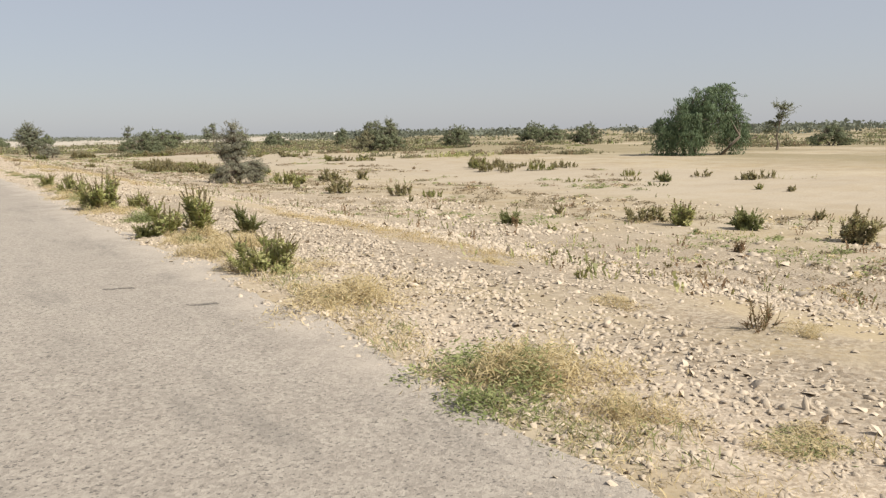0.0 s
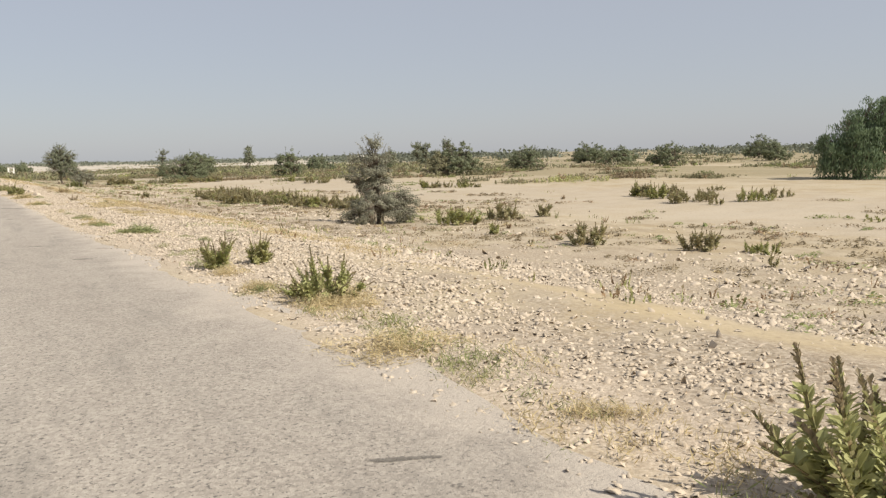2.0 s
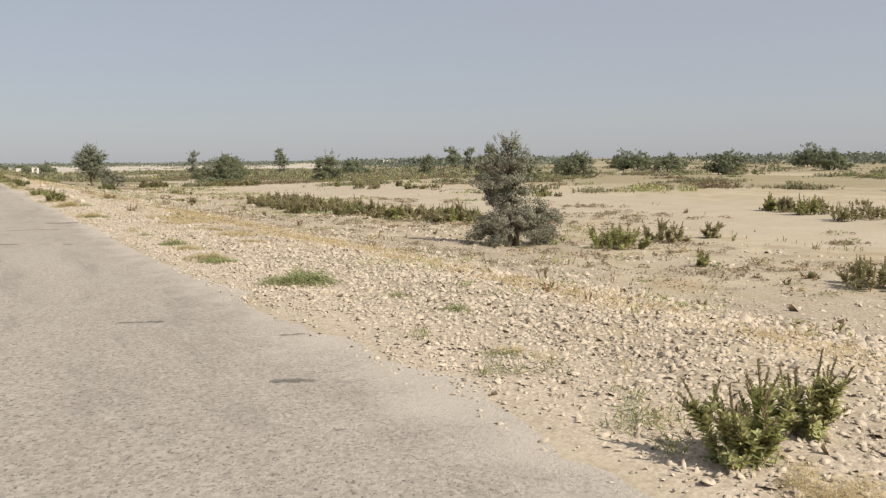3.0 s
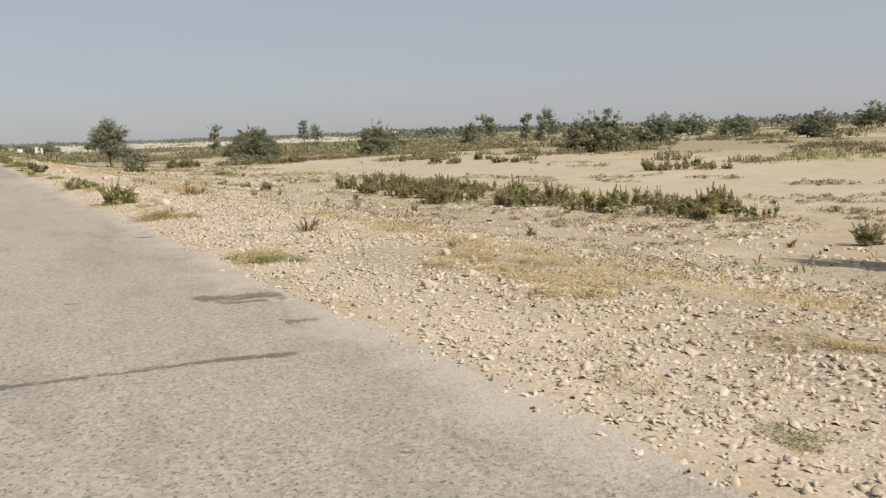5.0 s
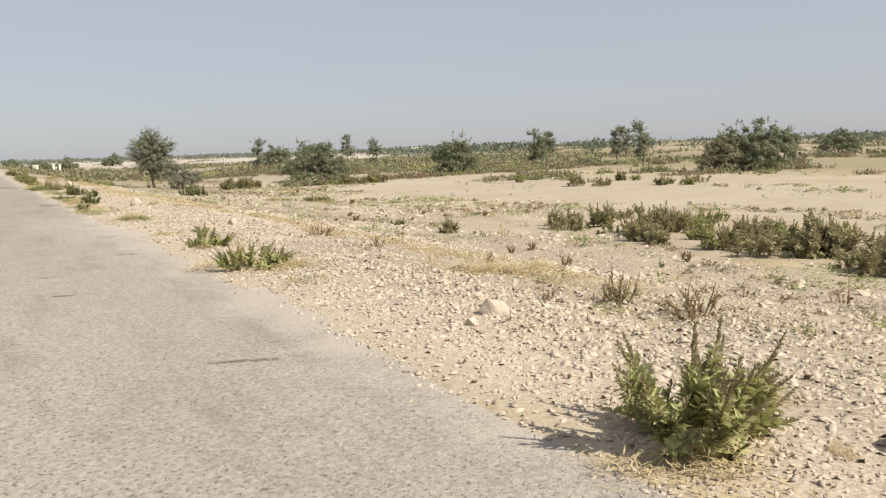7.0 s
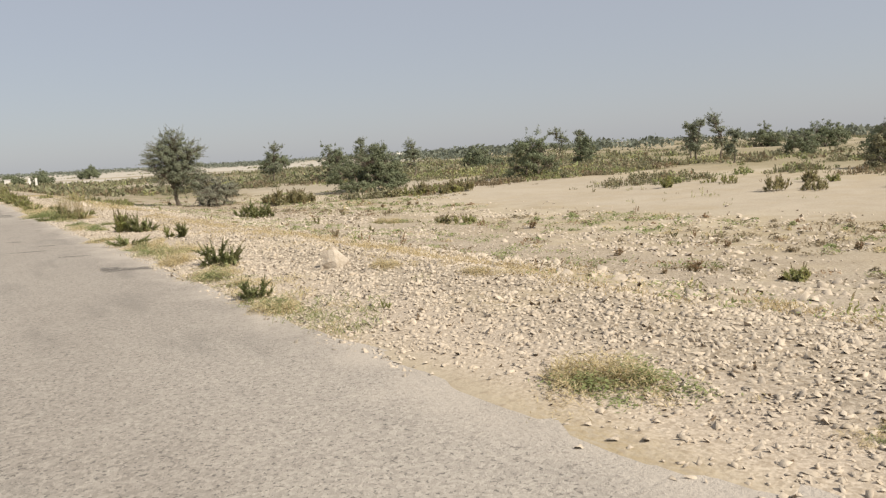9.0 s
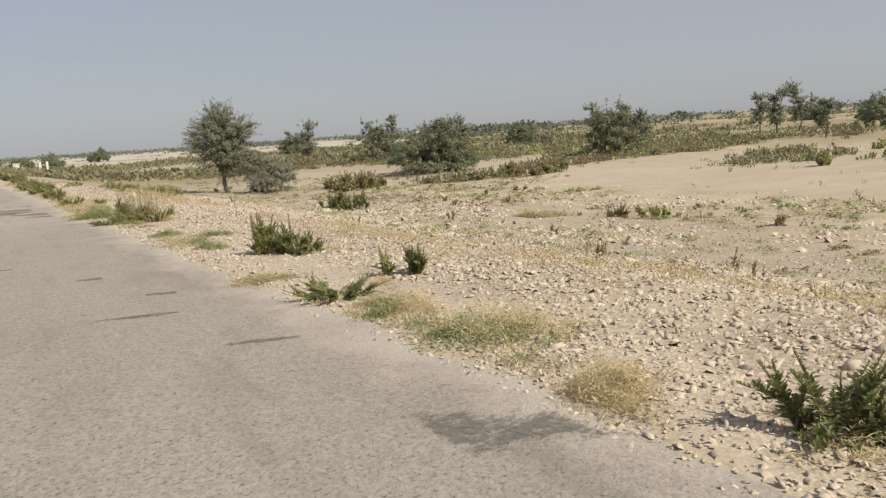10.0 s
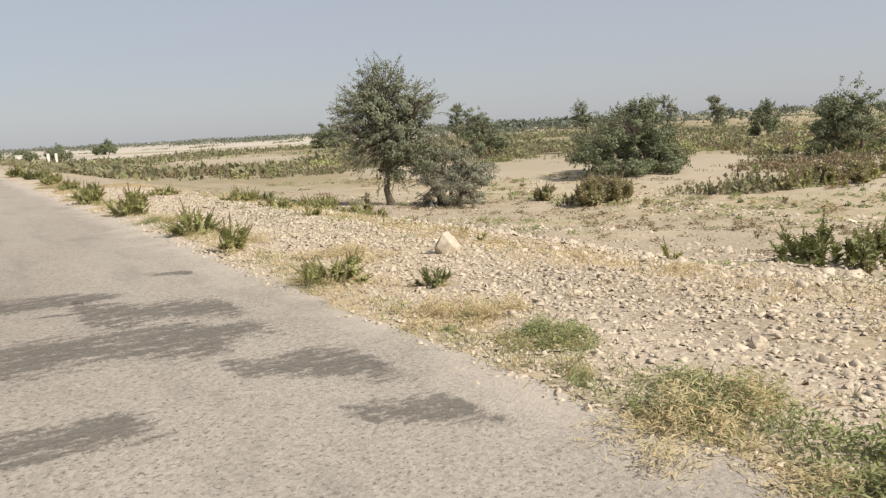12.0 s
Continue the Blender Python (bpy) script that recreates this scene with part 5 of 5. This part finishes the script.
def sprinkle_weeds():
    r = np.random.default_rng(94)
    for k in range(90):
        x, y = 6.5 + r.gamma(2.2, 4.2), r.uniform(6, 112)
        if x > 34 or abs(x - 24) < 3 or (12.5 < x < 20 and 45 < y < 68):
            continue
        h = r.uniform(0.14, 0.36)
        weed(x, y, h * 0.8, h, "sp" if r.random() < 0.6 else "dry", "small weeds on the plain")


sprinkle_weeds()


def build_far_woods():
    r = np.random.default_rng(95)
    n, per = 2300, 50
    a = np.where(np.arange(n) < 700, r.uniform(-0.15, 0.7, n), r.uniform(-0.1, 1.5, n))
    d = np.where(a > 0.5, r.uniform(210, 700, n), r.uniform(380, 1200, n))
    thin = vnoise(a * 22, d * 0.01, 41) + 0.7 * vnoise(a * 70, d * 0.02, 42)
    keep = thin > np.interp(a, (0, 0.4, 0.7, 1.5), (-0.1, 0.0, -0.1, -0.1))
    a, d = a[keep], d[keep]
    n = len(a)
    x, y = d * np.sin(a), 60 + d * np.cos(a)
    h = (0.9 + r.gamma(2.0, 0.85, n)).clip(0, 4.2) * np.interp(d, (200, 1000), (0.8, 1.2)) * np.interp(a, (0.3, 0.6), (1.0, 1.25))
    w = h * r.uniform(1.5, 7.0, n) * np.interp(a, (0.3, 0.6), (2.2, 1.0))
    q = r.normal(0, 1, (n, per, 3))
    q /= np.linalg.norm(q, axis=2)[:, :, None]
    q *= r.uniform(0.1, 1.0, (n, per, 1))
    c = np.stack([x[:, None] + q[:, :, 0] * w[:, None] * 0.5, y[:, None] + q[:, :, 1] * w[:, None] * 0.5, -1.15 + h[:, None] * (0.42 + 0.5 * q[:, :, 2])], -1).reshape(-1, 3)
    dd = r.normal(0, 1, (n * per, 3))
    dd /= np.linalg.norm(dd, axis=1)[:, None]
    s = np.cross(dd, r.normal(0, 1, (n * per, 3)))
    s /= np.linalg.norm(s, axis=1)[:, None]
    ln = (np.repeat(h, per) * r.uniform(0.09, 0.22, n * per))[:, None]
    tagged(new("far_woods", quads_mesh("far_woods", c, dd * ln, s * ln * 0.7, [FOREST])), "distant belt of low green trees on the horizon", "woods", kind="stuff")


build_far_woods()


# ---- posts and far houses ----
def box(bm, x0, x1, y0, y1, z0, z1, bevel=0.0):
    m = Matrix.Translation(((x0 + x1) / 2, (y0 + y1) / 2, (z0 + z1) / 2)) @ Matrix.Diagonal((x1 - x0, y1 - y0, z1 - z0, 1))
    made = bmesh.ops.create_cube(bm, size=1.0, matrix=m)
    if bevel:
        edges = list({e for v in made["verts"] for e in v.link_edges})
        bmesh.ops.bevel(bm, geom=edges, offset=bevel, segments=2, affect="EDGES")
    return bm


def marker_post(x, y, h):
    root = thing("marker_post", x, y, gz(x, y) - 0.05, "white concrete marker post beside the far road", "post", "white posts")
    part("shaft", box(bmesh.new(), -0.17, 0.17, -0.12, 0.12, 0, h, 0.03), WHITEWASH, root)
    part("plinth", box(bmesh.new(), -0.26, 0.26, -0.2, 0.2, 0, 0.22, 0.02), WHITEWASH, root)


marker_post(12.0, 202.0, 1.7)
marker_post(13.0, 202.4, 1.7)


def far_house(x, y, w, d, h, turn, label="small whitewashed flat-roofed house far off", base=-1.25, door=2.1):
    root = thing("house", x, y, base, label, "house", "far houses", turn)
    bm = bmesh.new()
    t, half = 0.12 * min(w, 2.5), 0.29 * door
    for x0, x1, y0, y1 in ((-w / 2, w / 2, d / 2 - t, d / 2), (-w / 2, -w / 2 + t, -d / 2, d / 2 - t), (w / 2 - t, w / 2, -d / 2, d / 2 - t), (-w / 2 + t, -half, -d / 2, -d / 2 + t), (half, w / 2 - t, -d / 2, -d / 2 + t)):
        box(bm, x0, x1, y0, y1, 0, h)
    box(bm, -half, half, -d / 2, -d / 2 + t, door, h)
    wall = part("wall", bm, WHITEWASH, root)
    part("roof", box(bmesh.new(), -w / 2 - 0.1, w / 2 + 0.1, -d / 2 - 0.1, d / 2 + 0.1, h, h + 0.16, 0.03), WHITEWASH, root)
    part("door", box(bmesh.new(), -half, half, -d / 2 + t * 0.4, -d / 2 + t * 0.7, 0, door), DOORWOOD, wall)


far_house(11.4, 239.6, 1.0, 1.0, 1.3, 80, "tiny whitewashed roadside hut beside far shrubs", gz(11.4, 239.6) - 0.05, 1.0)
far_house(205, 420, 9, 6, 2.8, 20)
far_house(450, 543, 9, 6, 2.8, 35)
far_house(290, 520, 9, 6, 2.8, 15)
